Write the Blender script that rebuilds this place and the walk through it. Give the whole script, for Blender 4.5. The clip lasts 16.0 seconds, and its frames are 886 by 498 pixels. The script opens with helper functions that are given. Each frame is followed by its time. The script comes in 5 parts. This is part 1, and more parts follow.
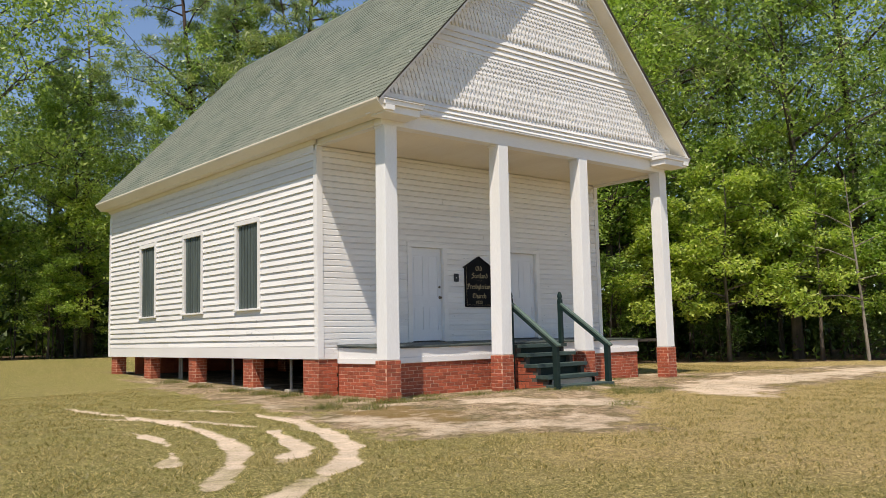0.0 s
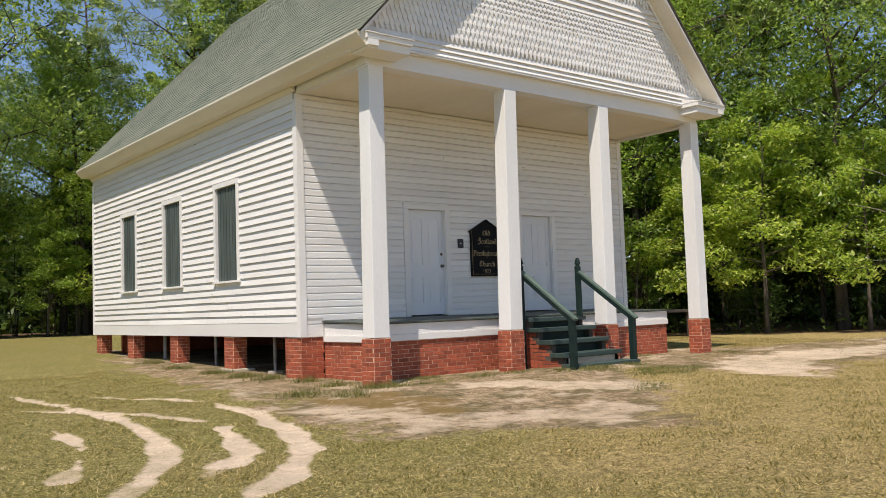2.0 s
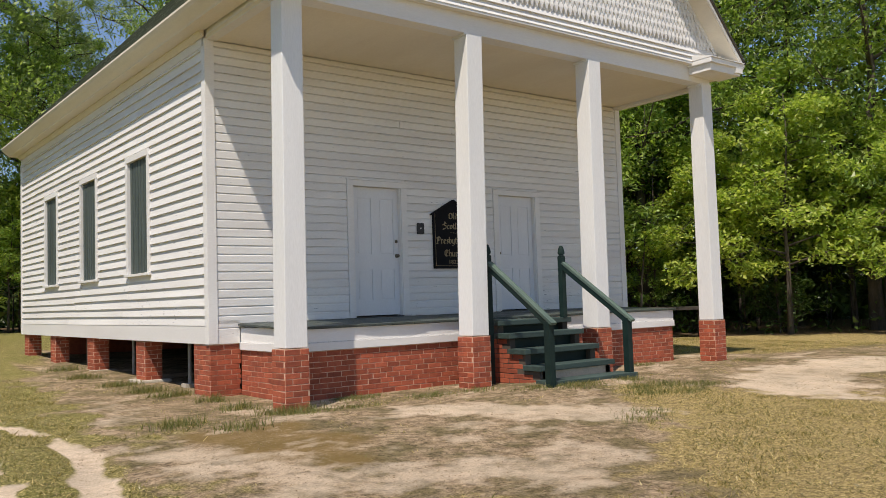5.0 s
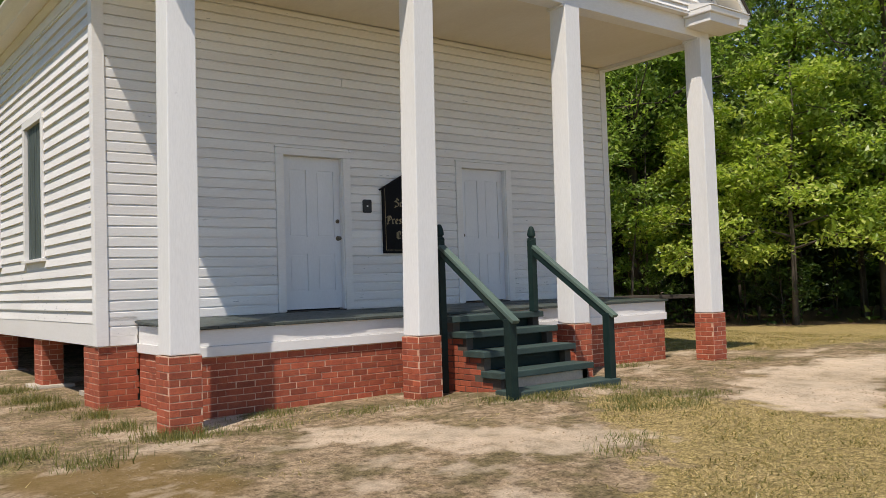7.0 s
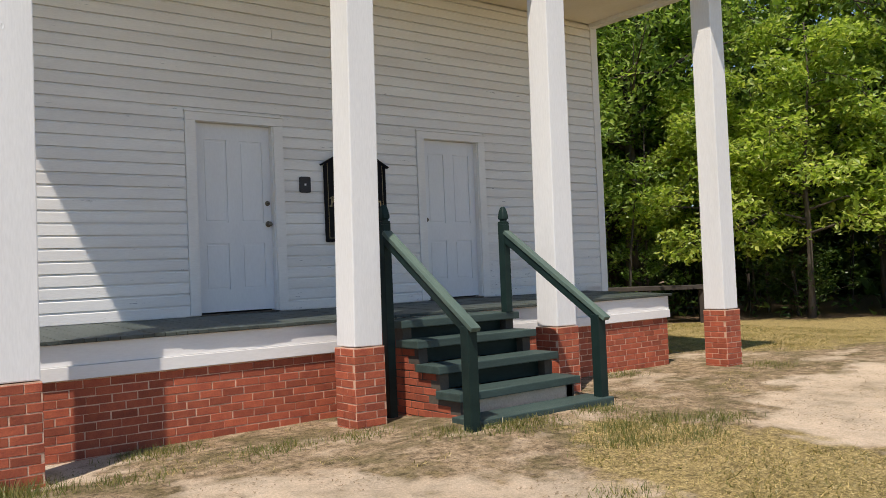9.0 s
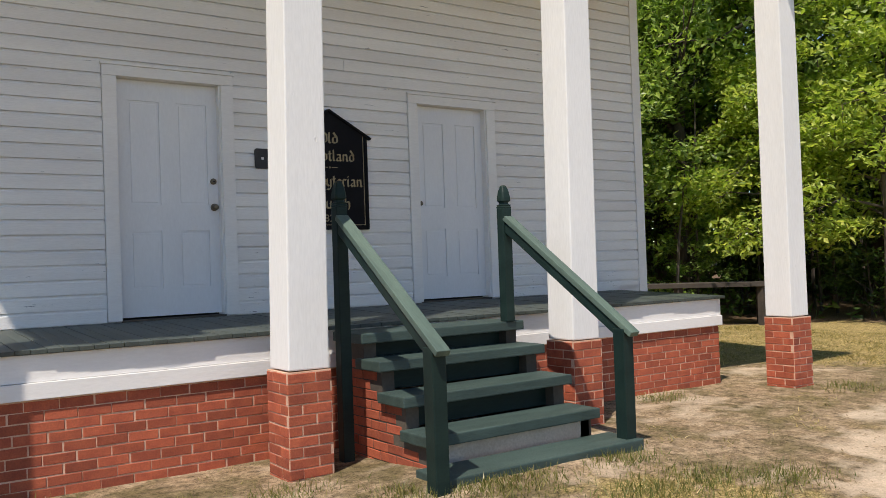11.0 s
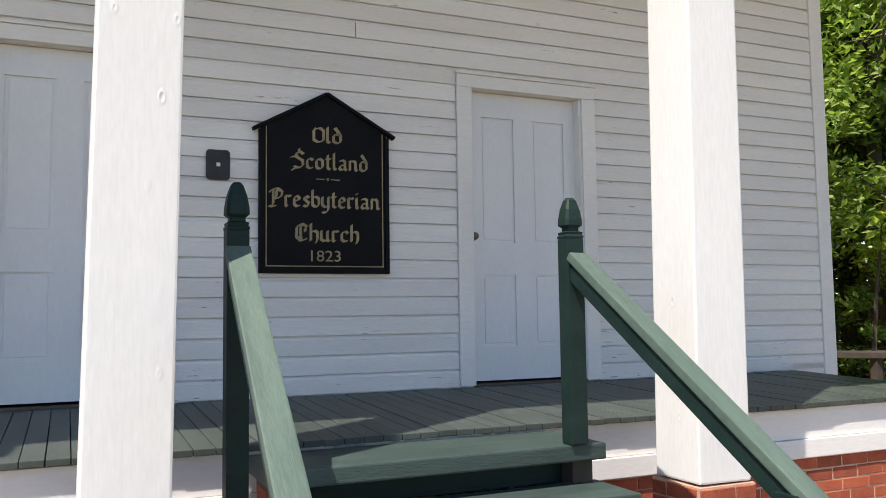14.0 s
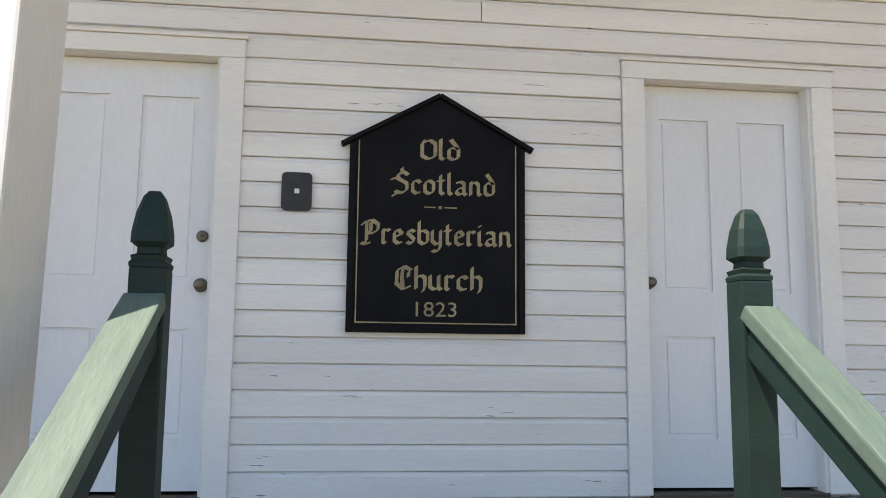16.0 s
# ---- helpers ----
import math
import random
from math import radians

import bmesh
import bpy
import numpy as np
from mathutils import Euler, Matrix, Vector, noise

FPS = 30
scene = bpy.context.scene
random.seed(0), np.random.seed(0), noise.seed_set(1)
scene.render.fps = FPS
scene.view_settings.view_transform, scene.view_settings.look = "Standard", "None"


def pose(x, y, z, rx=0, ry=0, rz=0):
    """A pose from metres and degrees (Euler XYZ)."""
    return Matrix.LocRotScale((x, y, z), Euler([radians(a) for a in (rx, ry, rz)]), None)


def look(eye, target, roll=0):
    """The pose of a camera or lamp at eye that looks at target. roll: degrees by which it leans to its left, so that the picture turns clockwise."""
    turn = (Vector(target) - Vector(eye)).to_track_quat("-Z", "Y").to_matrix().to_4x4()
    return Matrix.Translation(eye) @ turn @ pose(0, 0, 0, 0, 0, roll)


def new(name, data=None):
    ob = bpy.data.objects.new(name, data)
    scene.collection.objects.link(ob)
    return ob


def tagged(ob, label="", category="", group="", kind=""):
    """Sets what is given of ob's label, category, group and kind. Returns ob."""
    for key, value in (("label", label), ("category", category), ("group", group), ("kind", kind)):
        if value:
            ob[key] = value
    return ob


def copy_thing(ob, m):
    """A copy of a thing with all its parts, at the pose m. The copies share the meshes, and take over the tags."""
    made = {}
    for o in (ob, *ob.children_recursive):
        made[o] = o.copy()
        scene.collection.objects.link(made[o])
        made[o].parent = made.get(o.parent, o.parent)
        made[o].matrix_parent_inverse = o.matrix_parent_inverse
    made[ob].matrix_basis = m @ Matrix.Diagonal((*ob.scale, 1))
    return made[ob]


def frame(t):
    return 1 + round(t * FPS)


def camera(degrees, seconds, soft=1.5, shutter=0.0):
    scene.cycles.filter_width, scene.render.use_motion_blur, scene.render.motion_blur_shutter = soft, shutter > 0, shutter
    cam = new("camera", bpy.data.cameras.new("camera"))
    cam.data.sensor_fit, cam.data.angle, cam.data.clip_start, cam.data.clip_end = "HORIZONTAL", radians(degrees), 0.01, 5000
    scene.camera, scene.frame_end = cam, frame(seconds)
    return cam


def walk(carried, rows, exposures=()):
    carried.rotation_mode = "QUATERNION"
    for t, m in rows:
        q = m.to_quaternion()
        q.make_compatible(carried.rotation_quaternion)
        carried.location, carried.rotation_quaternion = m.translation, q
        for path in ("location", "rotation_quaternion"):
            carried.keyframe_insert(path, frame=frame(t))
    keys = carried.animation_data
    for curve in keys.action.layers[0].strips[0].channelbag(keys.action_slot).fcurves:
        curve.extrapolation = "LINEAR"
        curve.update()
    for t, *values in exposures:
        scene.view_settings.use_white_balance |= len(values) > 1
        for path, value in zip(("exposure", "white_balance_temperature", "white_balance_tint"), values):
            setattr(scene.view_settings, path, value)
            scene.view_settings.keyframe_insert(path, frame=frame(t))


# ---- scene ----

# ---------------------------------------------------------------- camera
cam = camera(55.1, 16.0, soft=0.7)
PATH = [
    (0.0, (-8.835, -14.055, 1.119), (-7.540, -12.543, 1.318), -1.4),
    (0.5, (-8.361, -13.706, 1.132), (-7.071, -12.190, 1.320), -1.5),
    (1.0, (-7.972, -13.330, 1.100), (-6.694, -11.802, 1.272), -1.7),
    (1.5, (-7.574, -13.057, 1.080), (-6.313, -11.512, 1.232), -1.9),
    (2.0, (-7.109, -12.728, 1.120), (-5.859, -11.173, 1.256), -2.0),
    (2.5, (-6.722, -12.455, 1.139), (-5.469, -10.900, 1.256), -2.1),
    (3.0, (-6.208, -12.150, 1.135), (-4.950, -10.599, 1.240), -2.0),
    (3.5, (-5.808, -11.858, 1.128), (-4.560, -10.299, 1.240), -1.9),
    (6.0, (-3.654, -10.370, 1.277), (-2.434, -8.789, 1.393), -1.9),
    (6.5, (-3.235, -10.032, 1.309), (-2.009, -8.455, 1.402), -1.9),
    (7.0, (-2.759, -9.750, 1.265), (-1.529, -8.175, 1.345), -1.9),
    (7.5, (-2.345, -9.441, 1.260), (-1.107, -7.872, 1.326), -2.0),
    (8.0, (-1.927, -9.087, 1.301), (-0.681, -7.523, 1.356), -2.1),
    (8.5, (-1.476, -8.790, 1.317), (-0.235, -7.222, 1.370), -2.2),
    (9.0, (-1.093, -8.425, 1.306), (0.138, -6.849, 1.360), -2.4),
    (11.5, (0.942, -6.862, 1.369), (2.064, -5.206, 1.402), -1.9),
    (12.0, (1.343, -6.476, 1.395), (2.456, -4.814, 1.434), -1.8),
    (12.5, (1.752, -6.170, 1.409), (2.829, -4.486, 1.466), -1.4),
    (13.0, (2.106, -5.726, 1.393), (3.132, -4.012, 1.485), -1.5),
    (13.5, (2.411, -5.446, 1.409), (3.340, -3.679, 1.532), -1.3),
    (14.0, (2.744, -5.139, 1.445), (3.551, -3.316, 1.596), -0.8),
    (14.5, (3.020, -4.806, 1.455), (3.688, -2.930, 1.644), -0.6),
    (15.0, (3.350, -4.478, 1.465), (3.870, -2.559, 1.679), -0.1),
    (15.5, (3.602, -4.226, 1.511), (3.978, -2.277, 1.756), 0.3),
    (16.0, (3.769, -3.947, 1.548), (4.004, -1.980, 1.822), 0.6),
]
EXPOSURES = [(t, e, k, 13) for t, e, k in ((0.0, 0.55, 7150), (3.5, 0.43, 7150), (6.0, 0.38, 7050), (9.0, 0.48, 7000), (12.0, 0.72, 7050), (13.5, 0.97, 7000), (15.0, 1.12, 7150), (16.0, 1.50, 7500))]
walk(cam, [(t, look(eye, target, roll)) for t, eye, target, roll in PATH], EXPOSURES)

# ---------------------------------------------------------------- sky, sun, exposure
SUN_WAY = Vector((1.51, 1.0, -3.28)).normalized()      # the way the light travels
world = bpy.data.worlds.new("sky")
scene.world = world
world.use_nodes = True
wn = world.node_tree
sky = wn.nodes.new("ShaderNodeTexSky")
sky.sky_type = "NISHITA"
sky.sun_disc = False
sky.sun_elevation = math.asin(-SUN_WAY.z)
sky.sun_rotation = math.atan2(-SUN_WAY.x, -SUN_WAY.y)
sky.dust_density = 0.05
sky.ozone_density = 3.5
sky.altitude = 1500
wn.links.new(sky.outputs[0], wn.nodes["Background"].inputs[0])
wn.nodes["Background"].inputs[1].default_value = 0.110
sun = bpy.data.lights.new("sun", "SUN")
sun.energy, sun.angle, sun.color = 3.75, radians(0.53), (1.0, 0.955, 0.885)
new("sun", sun).matrix_world = look((-20, -14, 40), Vector((-20, -14, 40)) + SUN_WAY)

# ---------------------------------------------------------------- materials


def material(name, build):
    m = bpy.data.materials.new(name)
    m.use_nodes = True
    t = m.node_tree
    build(t, t.nodes["Principled BSDF"], lambda k: t.nodes.new("ShaderNode" + k), t.links.new)
    return m


def noise_node(N, L, vec, scale, detail=4, rough=0.6):
    n = N("TexNoise")
    n.inputs["Scale"].default_value, n.inputs["Detail"].default_value, n.inputs["Roughness"].default_value = scale, detail, rough
    L(vec, n.inputs["Vector"])
    return n.outputs["Fac"]


def ramp(N, L, fac, stops):
    r = N("ValToRGB")
    e = r.color_ramp.elements
    while len(e) < len(stops):
        e.new(0.5)
    for el, (p, c) in zip(e, stops):
        el.position, el.color = p, (*c, 1) if len(c) == 3 else c
    L(fac, r.inputs[0])
    return r.outputs[0]


def mix(N, L, fac, a, b, mode="MIX"):
    m = N("Mix")
    m.data_type, m.blend_type = "RGBA", mode
    for sock, v in ((m.inputs[0], fac), (m.inputs[6], a), (m.inputs[7], b)):
        if isinstance(v, (int, float)):
            sock.default_value = v
        elif isinstance(v, tuple):
            sock.default_value = (*v, 1)
        else:
            L(v, sock)
    return m.outputs[2]


def bump(N, L, height, p, strength=0.3, dist=0.01):
    b = N("Bump")
    b.inputs["Strength"].default_value, b.inputs["Distance"].default_value = strength, dist
    L(height, b.inputs["Height"])
    L(b.outputs[0], p.inputs["Normal"])


def grey(v):
    return (v, v, v)


def surface(name, a, b, scale=3.0, fine=60.0, rough=0.6, relief=0.3, vary=0.12, stretch=(1, 1, 1), metal=0.0, wear=None, fine_amount=0.25, world_space=True):
    """Two colours in large patches, fine grain, and a slight change from piece to piece."""
    def build(t, p, N, L):
        src = N("NewGeometry").outputs["Position"] if world_space else N("TexCoord").outputs["Object"]
        mp = N("Mapping")
        mp.inputs["Scale"].default_value = stretch
        L(src, mp.inputs[0])
        v = mp.outputs[0]
        big = noise_node(N, L, v, scale, 5)
        fin = noise_node(N, L, v, fine, 3)
        col = mix(N, L, ramp(N, L, big, [(0.35, grey(0)), (0.65, grey(1))]), a, b)
        col = mix(N, L, fine_amount, col, ramp(N, L, fin, [(0.3, grey(0.45)), (0.7, grey(1.3))]), "MULTIPLY")
        if wear:
            w = noise_node(N, L, v, wear[1], 8, 0.7)
            col = mix(N, L, ramp(N, L, w, [(wear[2], grey(0)), (wear[2] + 0.04, grey(1))]), col, wear[0])
        r = N("ObjectInfo").outputs["Random"]
        col = mix(N, L, 1.0, col, ramp(N, L, r, [(0, grey(1 - vary)), (1, grey(1.0))]), "MULTIPLY")
        L(col, p.inputs["Base Color"])
        p.inputs["Roughness"].default_value, p.inputs["Metallic"].default_value = rough, metal
        bump(N, L, fin, p, relief, 0.004)
    return material(name, build)


M = {}
M["white"] = surface("white_paint", (0.80, 0.79, 0.77), (0.74, 0.72, 0.70), 1.2, 70, 0.55, 0.25, 0.05, (0.25, 0.25, 1), wear=((0.42, 0.40, 0.37), 5.0, 0.75), fine_amount=0.08)
M["board"] = surface("clapboard_paint", (0.80, 0.79, 0.77), (0.72, 0.70, 0.68), 1.5, 60, 0.55, 0.3, 0.07, (0.3, 0.3, 2.5), wear=((0.24, 0.25, 0.27), 9.0, 0.645), fine_amount=0.1)
M["column"] = surface("column_paint", (0.79, 0.785, 0.775), (0.74, 0.735, 0.725), 1.2, 40, 0.5, 0.5, 0.03, (2.0, 2.0, 0.3), wear=((0.42, 0.41, 0.39), 7.0, 0.735), fine_amount=0.10)
def add_knots(m):
    t = m.node_tree
    N, L, p = (lambda k: t.nodes.new("ShaderNode" + k)), t.links.new, t.nodes["Principled BSDF"]
    mp = N("Mapping")
    mp.inputs["Scale"].default_value = (6.0, 6.0, 3.0)
    L(N("NewGeometry").outputs["Position"], mp.inputs[0])
    vo = N("TexVoronoi")
    vo.inputs["Scale"].default_value = 1.0
    L(mp.outputs[0], vo.inputs["Vector"])
    hgt = ramp(N, L, vo.outputs["Distance"], [(0.0, grey(0.0)), (0.035, grey(0.40)), (0.06, grey(0.85)), (0.10, grey(0.6)), (1.0, grey(0.6))])
    mp2 = N("Mapping")
    mp2.inputs["Scale"].default_value = (60, 60, 3)
    L(N("NewGeometry").outputs["Position"], mp2.inputs[0])
    grain = noise_node(N, L, mp2.outputs[0], 1.0, 4)
    b = N("Bump")
    b.inputs["Strength"].default_value, b.inputs["Distance"].default_value = 0.8, 0.006
    L(mix(N, L, 0.12, hgt, grain), b.inputs["Height"])
    L(b.outputs[0], p.inputs["Normal"])


add_knots(M["column"])


def add_flaking(m):
    """Flaked paint in short level streaks, thickest on the lower boards."""
    t = m.node_tree
    N, L, p = (lambda k: t.nodes.new("ShaderNode" + k)), t.links.new, t.nodes["Principled BSDF"]
    pos = N("NewGeometry").outputs["Position"]
    mp = N("Mapping")
    mp.inputs["Scale"].default_value = (5.0, 5.0, 55.0)
    L(pos, mp.inputs[0])
    fleck = noise_node(N, L, mp.outputs[0], 1.0, 6, 0.7)
    where = noise_node(N, L, pos, 1.3, 3, 0.5)
    xyz = N("SeparateXYZ")
    L(pos, xyz.inputs[0])
    low = ramp(N, L, mix(N, L, 1.0, xyz.outputs[2], grey(0.3), "MULTIPLY"), [(0.0, grey(1)), (0.42, grey(1)), (0.55, grey(0.15)), (1.0, grey(0.08))])
    amount = mix(N, L, 1.0, low, ramp(N, L, where, [(0.46, grey(0)), (0.60, grey(1))]), "MULTIPLY")
    add = N("Math")
    add.operation = "MULTIPLY_ADD"
    L(amount, add.inputs[0])
    add.inputs[1].default_value = 0.10
    L(fleck, add.inputs[2])
    old = p.inputs["Base Color"].links[0].from_socket
    L(mix(N, L, ramp(N, L, add.outputs[0], [(0.715, grey(0)), (0.73, grey(1))]), old, (0.20, 0.205, 0.21)), p.inputs["Base Color"])


add_flaking(M["board"])
M["door"] = surface("door_paint", (0.76, 0.77, 0.78), (0.70, 0.71, 0.73), 1.5, 50, 0.5, 0.15, 0.03, (1, 1, 0.4), fine_amount=0.06)
M["soffit"] = surface("soffit_paint", (0.76, 0.70, 0.59), (0.70, 0.63, 0.51), 1.5, 50, 0.6, 0.2, 0.03, (1, 0.3, 1), fine_amount=0.08)
# Darkened base carries the shade on newels and rails; risers share it.
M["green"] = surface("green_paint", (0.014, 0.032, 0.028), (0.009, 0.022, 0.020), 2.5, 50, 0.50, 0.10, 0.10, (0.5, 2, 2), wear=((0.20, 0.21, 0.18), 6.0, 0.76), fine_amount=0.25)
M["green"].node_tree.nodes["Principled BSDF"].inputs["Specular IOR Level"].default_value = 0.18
# Treads take a paler green than the posts, with worn patches.
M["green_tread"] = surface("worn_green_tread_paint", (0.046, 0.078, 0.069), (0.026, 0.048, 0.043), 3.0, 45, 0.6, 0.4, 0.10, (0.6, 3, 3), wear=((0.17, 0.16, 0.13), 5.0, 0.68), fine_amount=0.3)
M["plaque"] = surface("dull_black_metal", (0.026, 0.026, 0.029), (0.017, 0.017, 0.019), 14, 70, 0.6, 0.3, 0.0)
# Same green, lightened to carry the sun on the rail caps; worn in patches.
M["green_sunlit"] = surface("sunlit_green_paint", (0.100, 0.150, 0.122), (0.062, 0.100, 0.084), 3.0, 40, 0.6, 0.35, 0.06, (3, 0.5, 0.5), wear=((0.30, 0.28, 0.22), 5.0, 0.70), fine_amount=0.25)
M["deck"] = surface("deck_paint", (0.070, 0.086, 0.076), (0.044, 0.056, 0.050), 2.5, 50, 0.5, 0.4, 0.18, (2, 0.4, 1), wear=((0.18, 0.17, 0.15), 4.0, 0.72), fine_amount=0.25)
M["shutter"] = surface("shutter_paint", (0.105, 0.135, 0.128), (0.070, 0.092, 0.088), 2.0, 40, 0.6, 0.4, 0.3, (2, 2, 0.3), wear=((0.16, 0.16, 0.15), 5.0, 0.74))
M["brick"] = surface("red_brick", (0.50, 0.122, 0.056), (0.37, 0.080, 0.040), 9, 90, 0.85, 0.8, 0.40, wear=((0.44, 0.30, 0.24), 8.0, 0.70), fine_amount=0.35)
M["mortar"] = surface("mortar", (0.68, 0.45, 0.33), (0.52, 0.31, 0.21), 6, 90, 0.9, 0.6, 0.0)
M["concrete"] = surface("concrete", (0.52, 0.46, 0.38), (0.42, 0.37, 0.30), 3, 60, 0.85, 0.5, 0.05)
M["dark_timber"] = surface("dark_timber", (0.10, 0.08, 0.06), (0.06, 0.05, 0.04), 3, 50, 0.9, 0.4, 0.2)
# Plank table timber, darkened to carry tree shade, with pale worn marks.
M["shaded_old_timber"] = surface("shaded_old_timber", (0.070, 0.056, 0.046), (0.035, 0.028, 0.024), 3, 40, 0.9, 0.6, 0.25, wear=((0.17, 0.15, 0.125), 6.0, 0.66))
M["black"] = surface("black_paint", (0.008, 0.008, 0.010), (0.005, 0.005, 0.007), 6, 60, 0.65, 0.3, 0.0)
M["black"].node_tree.nodes["Principled BSDF"].inputs["Specular IOR Level"].default_value = 0.12
M["gold"] = surface("gold_paint", (0.36, 0.29, 0.16), (0.22, 0.17, 0.09), 14, 80, 0.5, 0.1, 0.0)
M["metal"] = surface("worn_brass", (0.20, 0.17, 0.12), (0.12, 0.10, 0.08), 20, 80, 0.4, 0.1, 0.0, metal=0.8)
M["steel_post"] = surface("weathered_steel", (0.32, 0.31, 0.29), (0.22, 0.20, 0.18), 10, 60, 0.7, 0.2, 0.1)
M["bark"] = surface("grey_bark", (0.15, 0.12, 0.095), (0.075, 0.06, 0.05), 2, 18, 0.95, 1.0, 0.25, (3, 3, 0.6), fine_amount=0.5)
M["pine_bark"] = surface("pine_bark", (0.13, 0.085, 0.06), (0.06, 0.042, 0.035), 2, 14, 0.95, 1.0, 0.25, (3, 3, 0.6), fine_amount=0.5)
M["pale_bark"] = surface("pale_bark", (0.34, 0.30, 0.25), (0.20, 0.17, 0.14), 3, 18, 0.95, 0.8, 0.25, (3, 3, 0.6), fine_amount=0.4)


def roof_build(t, p, N, L):
    pos = N("NewGeometry")
    isl = pos.outputs["Random Per Island"]
    big = noise_node(N, L, pos.outputs["Position"], 0.6, 6)
    fin = noise_node(N, L, pos.outputs["Position"], 120, 2)
    col = mix(N, L, isl, (0.105, 0.130, 0.100), (0.155, 0.180, 0.135))
    col = mix(N, L, ramp(N, L, big, [(0.35, grey(0)), (0.7, grey(0.7))]), col, (0.21, 0.215, 0.165))
    col = mix(N, L, 0.6, col, ramp(N, L, fin, [(0.3, grey(0.4)), (0.7, grey(1.5))]), "MULTIPLY")
    L(col, p.inputs["Base Color"])
    p.inputs["Roughness"].default_value = 0.95
    bump(N, L, fin, p, 0.6, 0.004)


M["shingle"] = material("green_asphalt_shingle", roof_build)


def leaf_material(name, a, b, c, trans=0.35):
    def build(t, p, N, L):
        g = N("NewGeometry")
        isl = g.outputs["Random Per Island"]
        col = ramp(N, L, isl, [(0.0, a), (0.55, b), (1.0, c)])
        rnd = N("ObjectInfo").outputs["Random"]
        col = mix(N, L, 1.0, col, ramp(N, L, rnd, [(0, (0.80, 0.90, 0.85)), (1, (1.15, 1.08, 1.0))]), "MULTIPLY")
        L(col, p.inputs["Base Color"])
        p.inputs["Roughness"].default_value = 0.38
        tr = N("BsdfTranslucent")
        L(mix(N, L, 1.0, col, (1.35, 1.45, 0.8), "MULTIPLY"), tr.inputs[0])
        ms = N("MixShader")
        ms.inputs[0].default_value = trans
        L(p.outputs[0], ms.inputs[1])
        L(tr.outputs[0], ms.inputs[2])
        L(ms.outputs[0], t.nodes["Material Output"].inputs[0])
    return material(name, build)


M["leaf"] = leaf_material("broad_leaf", (0.105, 0.170, 0.045), (0.235, 0.330, 0.088), (0.430, 0.500, 0.180), 0.5)
M["leaf_bright"] = leaf_material("spring_leaf", (0.155, 0.240, 0.050), (0.300, 0.400, 0.086), (0.500, 0.555, 0.170), 0.5)
# Leaf colours kept dark to carry the shade inside the wood.
M["leaf_dark"] = leaf_material("shaded_leaf", (0.040, 0.075, 0.020), (0.070, 0.120, 0.030), (0.120, 0.170, 0.045), 0.4)
M["needle"] = leaf_material("pine_needle", (0.135, 0.190, 0.080), (0.245, 0.315, 0.125), (0.370, 0.410, 0.175), 0.4)
M["grass"] = leaf_material("lawn_blade", (0.110, 0.115, 0.030), (0.248, 0.195, 0.068), (0.570, 0.440, 0.220), 0.3)


M["tuft"] = leaf_material("tuft_blade", (0.090, 0.110, 0.026), (0.170, 0.170, 0.046), (0.360, 0.280, 0.120), 0.3)


